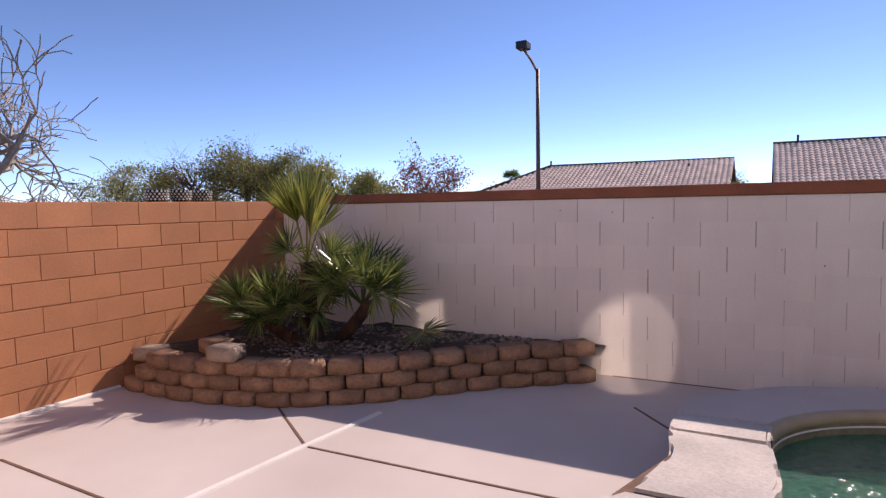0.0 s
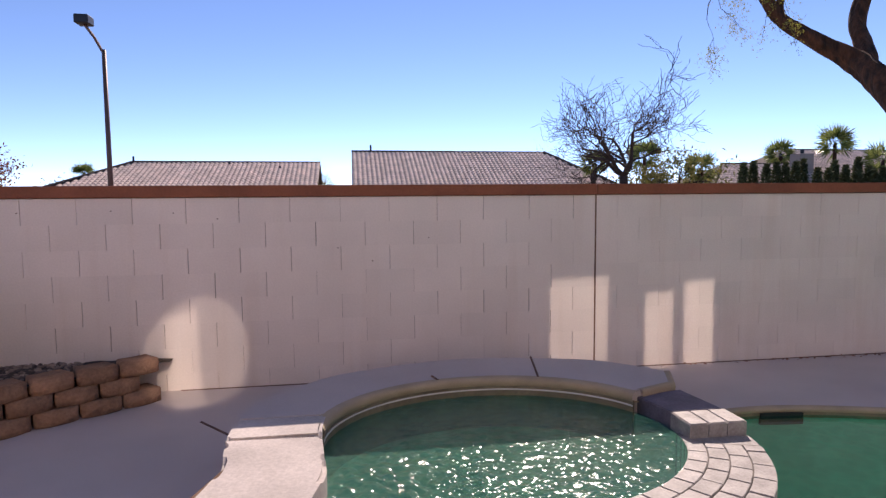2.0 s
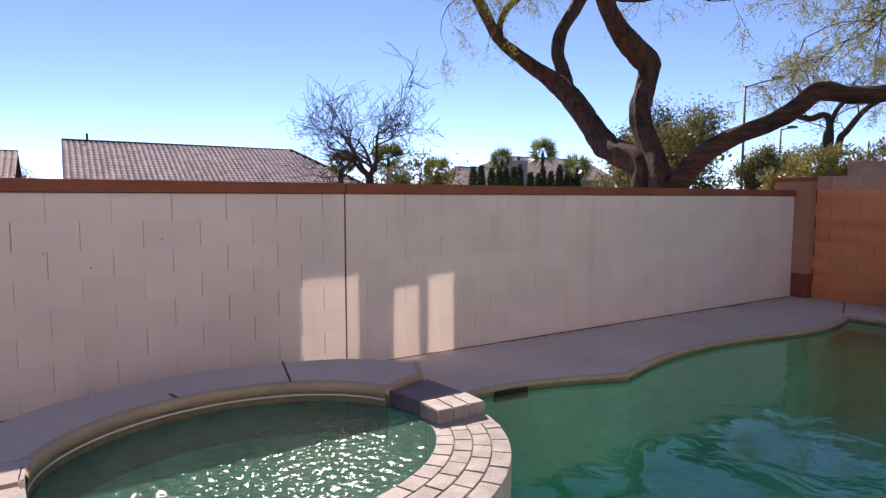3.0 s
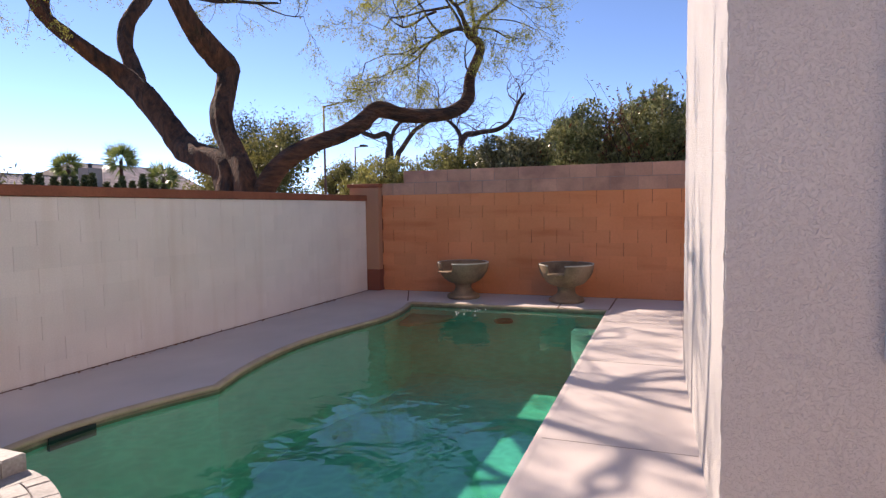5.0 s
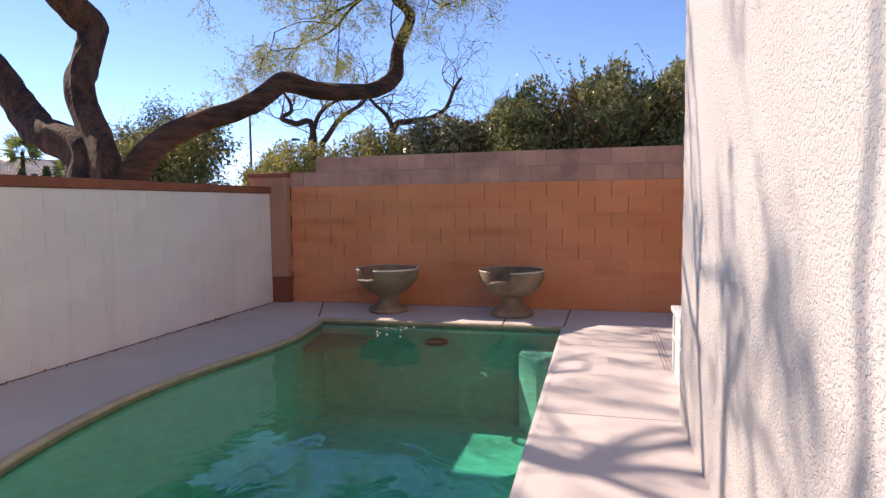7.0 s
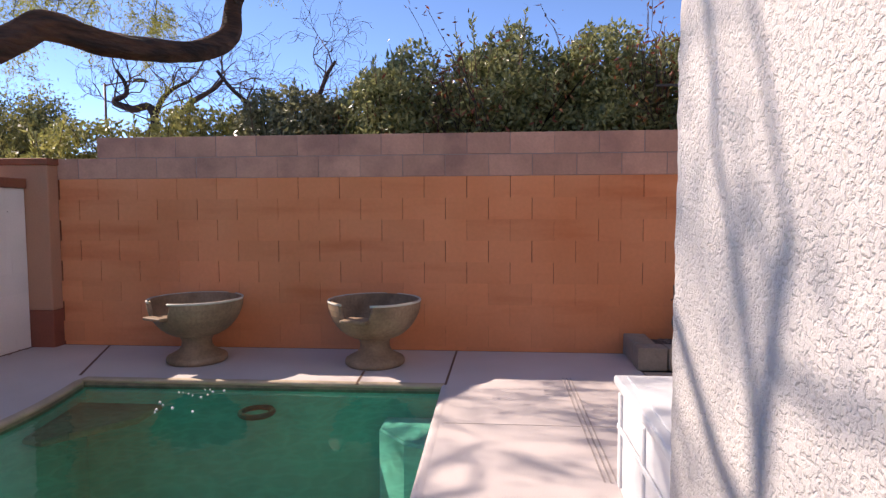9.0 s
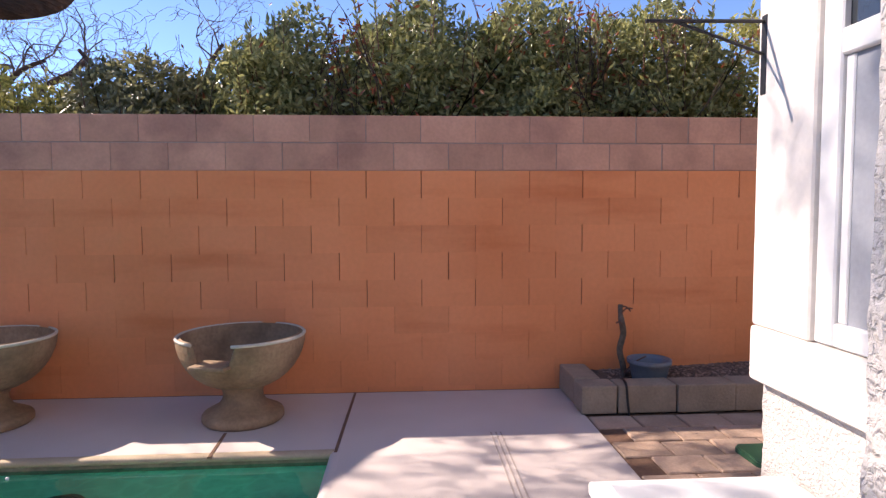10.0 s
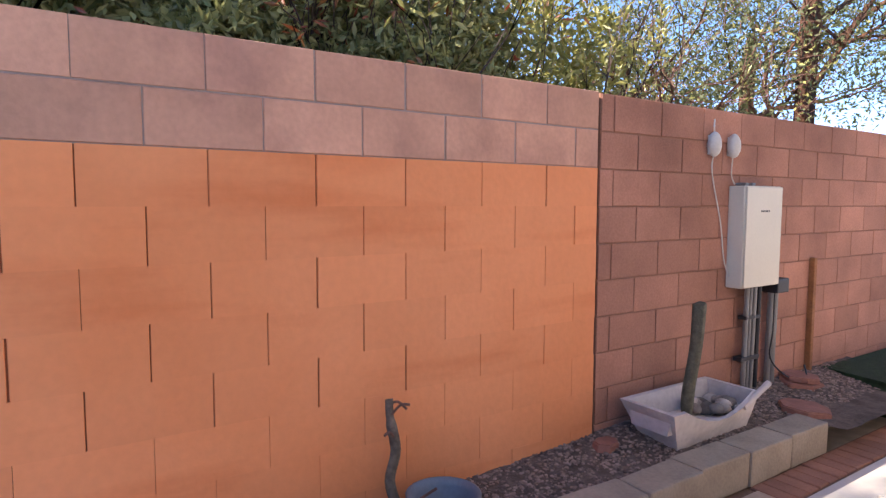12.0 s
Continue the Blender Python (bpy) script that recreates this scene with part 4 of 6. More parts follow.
BOUGHS = [([(12.42, 3.70, 4.66), (12.33, 3.9, 4.8), (12.3, 4.01, 4.95), (12.3, 4.4, 4.96), (12.3, 4.7, 4.8), (12.3, 5.0, 4.5), (12.3, 5.32, 4.33)], 0.042),
          ([(12.3, 4.01, 4.95), (12.3, 4.12, 5.2), (12.3, 4.26, 5.43), (12.3, 4.44, 5.71)], 0.035), ([(12.36, 3.78, 4.75), (12.3, 3.93, 5.07), (12.3, 4.1, 5.32), (12.3, 4.15, 5.63)], 0.035),
          ([(12.3, 5.0, 4.5), (12.3, 5.19, 4.58), (12.3, 5.68, 4.64), (12.3, 6.19, 4.51)], 0.018), ([(12.3, 3.93, 5.07), (12.4, 3.56, 5.12), (12.4, 3.0, 5.03), (12.4, 2.56, 4.81)], 0.016)]
for pts, r in BOUGHS:
    sm = smooth_path(pts, 5)
    part("bough", tube(sm, [r * (1 - 0.6 * i / len(sm)) for i in range(len(sm))], 8, 0.2), BARK_DARK, tree, smooth=True)
geo, tips = Geo(), []
STARTS = [((7.15, 7.6, 5.2), (0.1, -0.1, 1.0), 2.3, 0.08), ((9.6, 10.4, 6.0), (-0.3, -0.3, 1.0), 2.3, 0.08), ((6.6, 9.9, 5.6), (0.3, -0.4, 1.0), 2.2, 0.06),
          ((12.3, 4.15, 5.6), (-0.5, 0.3, 0.9), 2.0, 0.04), ((12.3, 5.32, 4.33), (0.0, 0.8, -0.3), 0.9, 0.018), ((12.3, 4.5, 4.95), (0.0, 0.7, 0.5), 1.2, 0.025), ((12.3, 4.26, 5.43), (-0.2, 0.9, 0.1), 1.5, 0.03), ((12.3, 6.19, 4.51), (0.0, 0.8, -0.1), 0.9, 0.014), ((12.3, 4.9, 4.6), (0.1, 0.3, -0.8), 0.8, 0.016),
          ((12.1, 3.8, 4.78), (-0.8, 0.35, 0.3), 1.5, 0.05), ((12.3, 3.75, 4.75), (0.0, 0.1, 0.9), 1.2, 0.045), 
          ((11.8, 3.9, 4.85), (-0.7, 0.3, -0.45), 1.2, 0.035), ((12.2, 3.8, 4.78), (-0.6, -0.3, 0.6), 1.4, 0.04), ((11.2, 4.15, 5.0), (-0.6, 0.4, -0.5), 1.2, 0.03),
          ((7.43, 10.35, 5.99), (-0.8, -0.45, -0.1), 1.8, 0.04), ((8.0, 10.3, 5.2), (-0.8, -0.5, -0.15), 1.7, 0.035), ((7.43, 10.35, 5.99), (-0.4, -0.8, 0.2), 1.6, 0.035), ((7.43, 10.35, 5.99), (0.1, -0.7, 0.5), 1.5, 0.04),
          ((8.2, 7.6, 5.95), (0.2, -0.7, 0.4), 1.8, 0.055), ((8.2, 7.6, 5.95), (0.6, 0.4, 0.6), 1.6, 0.05), ((11.06, 10.45, 6.67), (0.3, -0.9, 0.0), 1.6, 0.045), ((9.29, 10.2, 6.24), (0.2, -0.7, 0.3), 1.5, 0.03),
          ((8.2, 7.6, 5.95), (0.9, -0.3, 0.1), 2.0, 0.05), ((8.42, 7.55, 4.97), (0.9, -0.2, 0.1), 1.7, 0.045), ((8.2, 7.6, 5.95), (-0.5, -0.6, 0.6), 1.7, 0.05), ((8.0, 6.0, 5.7), (0.8, -0.5, 0.0), 1.6, 0.035),
          ((12.1, 3.72, 3.9), (-0.7, 0.5, 0.05), 1.0, 0.022)]
for p, d, ln, r in STARTS:
    grow(geo, Vector(p), Vector(d).normalized(), ln, r, 3, rng, tips, kids=3, bend=0.5, spread=1.0, up=0.02, shrink=0.66)
crown = tagged(part("crown", geo.mesh("crown", BARK_DARK), None, tree), kind="stuff")
tp = np.array([tuple(t) for t in tips])
m = 4
hang = rng.normal(size=(len(tp) * m, 1, 3)) * 0.55 + np.array([0, 0, -0.75])
hang /= np.linalg.norm(hang, axis=2, keepdims=True)
along = rng.uniform(0, 0.30, (len(tp) * m, 11, 1))
tp = (np.repeat(tp, m, 0)[:, None, :] + hang * along + rng.normal(size=(len(tp) * m, 11, 3)) * 0.012).reshape(-1, 3)
part("foliage", leaves("foliage", tp, 0.05, 0.011, LEAF_MESQ, rng, 0.5), None, crown)

# ---------------------------------------------------------------- hedge and trees beyond the orange wall
HEDGE = [("shrub", 6.1, 4.6, 2.36, LEAF_LIME, 0.7), ("shrub", 4.8, 3.3, 2.48, LEAF_LIME, 0.7), ("shrub", 3.5, 2.1, 2.74, LEAF_HEDGE_D, 0.9),
         ("shrub", 2.2, 0.9, 3.08, LEAF_HEDGE, 1.0), ("shrub", 1.1, -0.2, 3.28, LEAF_HEDGE, 1.0), ("shrub", 0.0, -1.3, 3.36, LEAF_HEDGE, 1.0), ("shrub", -1.1, -2.6, 3.34, LEAF_HEDGE, 0.9), ("shrub", -2.2, -3.9, 3.25, LEAF_LIME, 0.5)]
for name, y1, y0, top, mat, dens in HEDGE:
    yc, hw = (y0 + y1) / 2, (y1 - y0) / 2
    bush = tree_thing("shrub", (11.6, yc, -0.02), "dense glossy evergreen shrub behind the block wall", "shrub", "shrubs behind the orange wall")
    geo, tips = Geo(), []
    for k in range(9):
        p = Vector((11.6 + rng.normal() * 0.25, yc + rng.uniform(-0.6, 0.6) * hw, 0))
        grow(geo, p, Vector((rng.normal() * 0.25, rng.normal() * 0.3, 1)).normalized(), top * 0.62, 0.03, 2, rng, tips, kids=5, bend=0.3, spread=0.8, up=0.25, shrink=0.5, seg=4)
    for v in geo.v:
        v.x = max(v.x, 10.6)
    bush_stem = tagged(part("stem", geo.mesh("stem", BARK_DARK), None, bush), kind="stuff")
    n = int(48000 * dens)
    a = rng.uniform(0, 2 * np.pi, n)
    c = rng.uniform(-0.2, 1, n)
    rr = rng.uniform(0.2, 1.0, n) ** 0.5
    s = np.sqrt(np.clip(1 - np.clip(c, 0, 1) ** 2.4, 0.02, 1))
    x, y, z = 11.6 + 0.95 * rr * s * np.cos(a), yc + hw * 1.4 * rr * s * np.sin(a), 1.3 + (top - 1.3) * np.where(c > 0, c * rr, c * 2)
    lump = np.array([noise.noise(Vector((u * 2.2, v * 2.2, w * 2.2))) for u, v, w in zip(x, y, z)])
    z = z + lump * 0.34
    keep = lump > (-0.5 if dens > 0.7 else -0.05)
    x = np.maximum(x, 10.62)
    pl = np.stack([x, y, z], 1)[keep]
    part("foliage", leaves("foliage", pl, 0.078, 0.033, mat, rng, 0.1), None, bush)
    shoots, shoot_leaf, shoot_dir = Geo(), [], []
    for k in range(int(26 * dens)):
        x, y = 11.6 + rng.uniform(-0.7, 0.5), yc + rng.uniform(-1.1, 1.1) * hw
        z = top - 0.5 * abs(y - yc) / hw + rng.uniform(-0.35, 0.0)
        tip = Vector((x + rng.normal() * 0.06, y + rng.normal() * 0.06, z + rng.uniform(0.10, 0.28)))
        foot = Vector((x, y, z - 0.3))
        shoots.tube([foot, foot.lerp(tip, 0.5), tip], [0.006, 0.005, 0.003], 3)
        for j in range(26):
            s = j / 25
            shoot_leaf.append(tuple(foot.lerp(tip, 0.25 + 0.75 * s)))
            a_ = j * 2.4
            shoot_dir.append((math.cos(a_), math.sin(a_), 0.5 + s))
    tagged(part("shoot_stem", shoots.mesh("shoot_stem", BARK_RED), None, bush_stem), kind="stuff")
    tagged(part("shoot", leaves("shoot", shoot_leaf, 0.085, 0.03, mat, rng, 0.0, shoot_dir), None, bush_stem), kind="stuff")
    up = np.array([tuple(t) for t in tips if t.z > 1.7])
    if len(up):
        up = np.repeat(up, 2, 0) + rng.normal(size=(len(up) * 2, 3)) * 0.06
        up[:, 0] = np.maximum(up[:, 0], 10.62)
        part("young_leaves", leaves("young_leaves", up, 0.08, 0.024, LEAF_RED if mat is LEAF_HEDGE else mat, rng, -0.2), None, bush_stem)


def bare_tree(at, height, spread_r, material, label, seed, levels=4, kids=4, lean=(0, 0), r0=0.12, up=0.12, buds=None, name="bare_tree", thick=0.0035, bud=0.12):
    q = np.random.default_rng(seed)
    t = tree_thing(name, at, label)
    geo, tips = Geo(), []
    base = Vector((at[0], at[1], at[2] - 0.03))
    fork = base + Vector((lean[0], lean[1], 1)) * height * 0.3
    trunk = tube(smooth_path([base, (base + fork) / 2 + Vector((0.05, 0.03, 0)), fork], 4), [r0 * 1.3] * 4 + [r0 * 1.05] * 4 + [r0 * 0.9], 10, 0.1)
    part("trunk", trunk, material, t, smooth=True)
    for k in range(5):
        a = 2 * math.pi * (k + q.uniform(0, 0.6)) / 5
        d = Vector((math.cos(a) * spread_r, math.sin(a) * spread_r, 1.0)).normalized()
        grow(geo, fork, d, height * 0.26, r0 * 0.6, levels - 1, q, tips, kids, 0.55, 1.0, up, 0.74, 5, thick)
    crown = tagged(part("crown", geo.mesh("crown", material), None, t), kind="stuff")
    if buds:
        tp = np.array([tuple(x) for x in tips])
        tp = np.repeat(tp, 3, 0) + q.normal(size=(len(tp) * 3, 3)) * 0.12
        part("foliage", leaves("foliage", tp, bud, bud * 0.5, buds, q), None, crown)
    return t


def leafy_tree(at, height, radius, material, label, seed, n=5000, leaf=0.22, bark=None, name="tree", slim=1.0):
    q = np.random.default_rng(seed)
    t = tree_thing(name, at, label)
    base = Vector(at) - Vector((0, 0, 0.03))
    part("trunk", tube(smooth_path([base, base + Vector((0.1, 0, height * 0.3)), base + Vector((0, 0.1, height * 0.7))], 4), [0.2] * 4 + [0.15] * 4 + [0.05], 8, 0.1), bark or BARK_DARK, t)
    geo, tips = Geo(), []
    for k in range(7):
        a = k * 0.9
        grow(geo, base + Vector((0, 0, height * (0.25 + 0.07 * k))), Vector((math.cos(a), math.sin(a), 0.5)).normalized(), radius * 0.8, 0.05, 2, q, tips, 4, 0.4, 0.9, 0.1, 0.6, 4)
    crown = tagged(part("crown", geo.mesh("crown", bark or BARK_DARK), None, t), kind="stuff")
    tp = np.array([tuple(x) for x in tips])
    pick = tp[q.integers(0, len(tp), n)]
    pl = pick + q.normal(size=(n, 3)) * np.array([radius * 0.2, radius * 0.2, height * 0.06])
    part("foliage", leaves("foliage", pl, leaf, leaf * 0.4, material, q, 0.2), None, crown)
    return t


def spreading_tree(at, limbs, label, seed, fine):
    """A leafless tree of given crooked limbs, each ending in a fan of fine twigs."""
    q = np.random.default_rng(seed)
    t = tree_thing("bare_tree", at, label)
    geo, tips = Geo(), []
    foot = Vector((at[0], at[1], at[2] - 0.03))
    part("trunk", tube(smooth_path([foot, foot + Vector((0.05, 0.04, 0.7)), Vector(limbs[0][0])], 4), [0.22] * 4 + [0.18] * 4 + [0.14], 10, 0.15), BARK_DARK, t, smooth=True)
    for line in limbs:
        sm = smooth_path([foot + Vector((0, 0, 1.2))] + line, 5)
        part("limb", tube(sm, [0.11 - 0.075 * i / len(sm) for i in range(len(sm))], 8, 0.2), BARK_DARK, t, smooth=True)
        for k in range(len(sm) // 3, len(sm), 3):
            d = (sm[k] - sm[k - 1]).normalized() * 0.6 + Vector((q.normal() * 0.7, q.normal() * 0.8, 0.75))
            grow(geo, sm[k], d.normalized(), 1.0, 0.022, 3, q, tips, 3, 0.6, 1.0, 0.05, 0.68, 4, fine)
    tagged(part("crown", geo.mesh("crown", BARK_TWIG), None, t), kind="stuff")
    return t


spreading_tree((18.5, 8.7, -0.02), [[(18.5, 8.7, 3.08), (18.5, 8.63, 3.43), (18.5, 8.56, 3.69), (18.5, 8.42, 4.0), (18.5, 8.14, 4.25), (18.5, 7.7, 4.43)],
                [(18.5, 8.37, 3.01), (18.5, 8.21, 3.32), (18.5, 7.77, 3.86), (18.5, 7.39, 4.09), (18.5, 7.08, 4.26), (18.5, 6.86, 4.5)],
                [(18.5, 8.62, 3.64), (18.5, 9.17, 3.79), (18.5, 9.63, 3.97), (18.5, 9.32, 4.14), (18.5, 9.33, 4.4), (18.5, 9.54, 4.72)]], "leafless mesquite with crooked dark limbs beyond the wall", 21, 0.005)
spreading_tree((18.5, 6.26, -0.02), [[(18.5, 6.26, 2.82), (18.5, 6.24, 3.16), (18.5, 6.18, 3.53), (18.5, 6.35, 3.89), (18.5, 6.71, 4.24), (18.5, 7.04, 4.65)],
                [(18.5, 6.18, 3.41), (18.5, 5.69, 3.69), (18.5, 5.07, 3.76), (18.5, 4.63, 4.0), (18.5, 4.4, 4.49), (18.5, 4.19, 4.8)]], "leafless tree with low arching limbs beyond the wall", 29, 0.0045)
bare_tree((17.0, 3.2, -0.02), 5.2, 0.6, BARK_RED, "bare reddish tree with upright twigs", 22, levels=4, r0=0.08, up=0.25)
bare_tree((12.3, 25.0, -0.02), 8.7, 0.9, BARK_DARK, "bare spreading tree with a dense fine crown", 33, levels=5, kids=4, r0=0.18, up=0.1, thick=0.0085)
bare_tree((-12.4, 22.5, -0.02), 4.6, 0.9, BARK_RED, "nearly bare tree with a few russet leaves", 24, levels=4, r0=0.1, buds=LEAF_RED)
bare_tree((-12.6, 5.6, -0.02), 6.5, 0.75, BARK_PALE, "bare pale-barked tree beyond the terracotta wall", 25, levels=4, kids=4, r0=0.15, up=0.08, thick=0.011)
bare_tree((-12.4, 6.6, -0.02), 3.0, 0.9, BARK_PALE, "bare pale-barked tree beyond the terracotta wall", 35, levels=3, kids=4, r0=0.10, up=0.1, thick=0.011)
bare_tree((-36.0, 30.0, -0.02), 7.6, 0.7, BARK_RED, "bare brown tree behind the houses", 26, levels=4, r0=0.16)
bare_tree((-32.0, 31.0, -0.02), 8.0, 0.6, BARK_RED, "bare brown tree behind the houses", 36, levels=4, r0=0.16)
bare_tree((-2.0, 60.0, -0.02), 6.5, 0.6, BARK_PALE, "bare tree between the roofs", 27, levels=4, r0=0.12)
bare_tree((20.0, 58.0, -0.02), 9.0, 0.4, BARK_PALE, "bare slender tree between the roofs", 28, levels=4, r0=0.12)
for k, (x, y, h, r) in enumerate([(-39, 32, 4.0, 3.0), (-34, 33, 4.8, 3.2), (-31, 31, 4.7, 2.6), (-27.5, 30, 4.0, 2.4), (-23.5, 30, 3.6, 2.2), (-44, 30, 3.6, 3.0), (-21.0, 31, 3.0, 1.8)]):
    leafy_tree((x, y, -0.02), h, r, LEAF_OLIVE if k < 4 else LEAF_LIME, "olive-green bushy tree beyond the garden walls", 40 + k, 9000, 0.20)
for k, (x, y, h, r) in enumerate([(30, 24.4, 7.6, 1.6), (30, 21.8, 7.9, 1.6), (28, 21.2, 5.4, 2.2), (29, 24.0, 5.0, 2.2), (52, 30.5, 6.6, 1.6), (54, 29.0, 6.0, 1.5)]):
    leafy_tree((x, y, -0.02), h, r, LEAF_PINE if k < 2 else LEAF_OLIVE, "evergreen tree beyond the garden corner", 60 + k, 8000, 0.18 if k < 2 else 0.26)
for k, (x, y, h, r) in enumerate([(13.5, -5.6, 4.6, 1.7), (15.0, -12.0, 7.0, 2.6), (15.5, -9.0, 5.0, 2.0)]):
    leafy_tree((x, y, -0.02), h, r, LEAF_PINE, "open-crowned tree with fine foliage behind the brown wall", 70 + k, (7000, 12000, 9000)[k], (0.07, 0.10, 0.09)[k], BARK)

leafy_tree((12.6, -9.5, -0.02), 7.0, 2.4, LEAF_PINE, "tall pine with a reddish-brown trunk behind the brown wall", 77, 14000, 0.085, BARK)
bare_tree((12.6, -4.95, -0.02), 5.2, 0.9, BARK_RED, "thin-limbed tree with sparse yellow-green leaves", 78, levels=4, r0=0.09, buds=LEAF_LIME, name="tree", bud=0.05)

# ---------------------------------------------------------------- corner planter
PLINE = smooth_path([(-4.66, 2.98, 0), (-4.05, 2.97, 0), (-3.59, 3.03, 0), (-3.03, 3.20, 0), (-2.67, 3.44, 0), (-2.33, 3.72, 0), (-2.0, 4.06, 0), (-1.77, 4.28, 0), (-1.4, 4.58, 0), (-1.0, 4.88, 0)], 10)
PLEN = [0.0]
for a, b in zip(PLINE, PLINE[1:]):
    PLEN.append(PLEN[-1] + (b - a).length)


def on_line(s):
    """Place and heading at a length along the planter's front."""
    for i in range(len(PLINE) - 1):
        if PLEN[i + 1] >= s or i == len(PLINE) - 2:
            t = (s - PLEN[i]) / (PLEN[i + 1] - PLEN[i])
            d = (PLINE[i + 1] - PLINE[i]).normalized()
            return PLINE[i].lerp(PLINE[i + 1], t), d


def rough_block(seed, ln, dp, h, mat):
    """A tumbled garden block: bowed split face, worn edges."""
    bm = bmesh.new()
    n = 5
    front = [(-ln / 2 + ln * i / n, -0.03 * math.sin(math.pi * i / n)) for i in range(n + 1)]
    outline = front + [(ln / 2 * 0.8, dp), (-ln / 2 * 0.8, dp)]
    b = prism(outline, 0, h)
    bmesh.ops.bevel(b, geom=b.edges[:], offset=0.007, segments=2, affect="EDGES")
    bmesh.ops.subdivide_edges(b, edges=[e for e in b.edges if e.calc_length() > 0.05], cuts=1, use_grid_fill=True)
    for v in b.verts:
        v.co += noise.noise_vector(v.co * 22 + Vector((seed * 3.7, seed, 0))) * 0.0055
    bm.free()
    me = bpy.data.meshes.new("garden_block")
    bmesh.ops.recalc_face_normals(b, faces=b.faces[:])
    b.to_mesh(me)
    b.free()
    me.materials.append(mat)
    me.shade_smooth()
    return me


BH = 0.113
shapes = [rough_block(k, 0.275, 0.19, BH - 0.004, GARDEN_BLOCK) for k in range(5)]
pale_shape = rough_block(9, 0.275, 0.19, BH - 0.004, GARDEN_PALE)
planter = empty("corner_planter", (-3, 3.6, 0), "curved planter wall of stacked tumbled brown garden blocks", "planter", kind="structure")
rp = random.Random(3)
for course in range(3):
    s = 0.14 + (0.14 if course % 2 else 0.0)
    while s < PLEN[-1] - (0.06 if course != 1 else 0.12):
        p, d = on_line(s)
        left = Vector((-d.y, d.x, 0))
        if not (course == 2 and s < 0.3):
            ob = new("garden_block", shapes[rp.randrange(5)])
            ob.parent = planter
            ob.matrix_world = Matrix.Translation(p + left * (0.02 * course + rp.uniform(-0.008, 0.008)) + Vector((0, 0, course * BH))) @ \
                pose(0, 0, 0, 0, 0, math.degrees(math.atan2(d.y, d.x)) + rp.uniform(-3, 3))
        s += 0.285
for x, y, z, rz, me in ((-4.52, 3.12, 2 * BH, 20, pale_shape), (-3.56, 3.06, 3 * BH, 6, pale_shape), (-3.86, 3.2, 3 * BH, -12, shapes[1])):
    ob = tagged(new("loose_block", me), "loose tan garden block lying on the planter wall", "block", "loose blocks on the planter")
    ob.matrix_world = pose(x, y, z, 0, 0, rz)
soil_line = [(p.x, p.y) for p in PLINE]
bm = bmesh.new()
gx, gy = 40, 26
gridv = {}
for i in range(gx + 1):
    for j in range(gy + 1):
        x = -4.725 + 3.72 * i / gx
        yf = np.interp(x, [p[0] for p in soil_line], [p[1] for p in soil_line]) + 0.12
        y = yf + (5.10 - yf) * j / gy if yf < 5.10 else 5.10
        gridv[i, j] = bm.verts.new((x, y, 0.27 + 0.035 * noise.noise(Vector((x * 3, y * 3, 0))) + 0.02 * noise.noise(Vector((x * 14, y * 14, 1)))))
for i in range(gx):
    for j in range(gy):
        bm.faces.new((gridv[i, j], gridv[i + 1, j], gridv[i + 1, j + 1], gridv[i, j + 1]))
tagged(part("planter_soil", bm, SOIL, smooth=True), "dark gravelly soil in the corner planter", "soil", kind="structure")


def pebbles(name, centre, half, n, size, mat, seed, label, zf):
    """Loose gravel as one mesh of many small stones."""
    q = np.random.default_rng(seed)
    ico = bmesh.new()
    bmesh.ops.create_icosphere(ico, subdivisions=1, radius=1)
    bv = np.array([v.co[:] for v in ico.verts])
    bf = np.array([[v.index for v in f.verts] for f in ico.faces])
    ico.free()
    vs, fs = [], []
    for k in range(n):
        x, y = centre[0] + q.uniform(-1, 1) * half[0], centre[1] + q.uniform(-1, 1) * half[1]
        sc = size * q.uniform(0.5, 1.4) * np.array([q.uniform(0.7, 1.3), q.uniform(0.7, 1.3), q.uniform(0.4, 0.8)])
        vs.append(bv * sc * (1 + 0.18 * q.normal(size=(len(bv), 1))) + np.array([x, y, zf(x, y) + size * 0.15]))
        fs.append(bf + k * len(bv))
    ob = new(name, mesh_of(name, np.concatenate(vs).tolist(), np.concatenate(fs).tolist(), mat))
    return tagged(ob, label, "gravel", kind="stuff")


def island_mat(name, c1, c2, rough=0.9):
    m = leaf_mat(name, c1, c2, rough, 0.0)
    return m


PEBBLE_FINE = island_mat("fine_pinkish_gravel", (0.10, 0.07, 0.06), (0.34, 0.24, 0.20))
PEBBLE = island_mat("mixed_pebbles", (0.11, 0.075, 0.06), (0.36, 0.27, 0.22))
pebbles("planter_gravel", (-2.3, 4.82), (0.7, 0.24), 520, 0.018, PEBBLE, 5, "scattered pale gravel in the corner planter", lambda x, y: 0.275)

pebbles("planter_mulch", (-3.55, 4.32), (1.08, 0.7), 1500, 0.016, PEBBLE_FINE, 8, "dark bark and gravel litter under the palm", lambda x, y: 0.27)

# ---------------------------------------------------------------- fan palm
palm = tree_thing("fan_palm", (-3.5, 4.25, 0.25), "clumping fan palm with several stems and spiky green fronds", "palm")


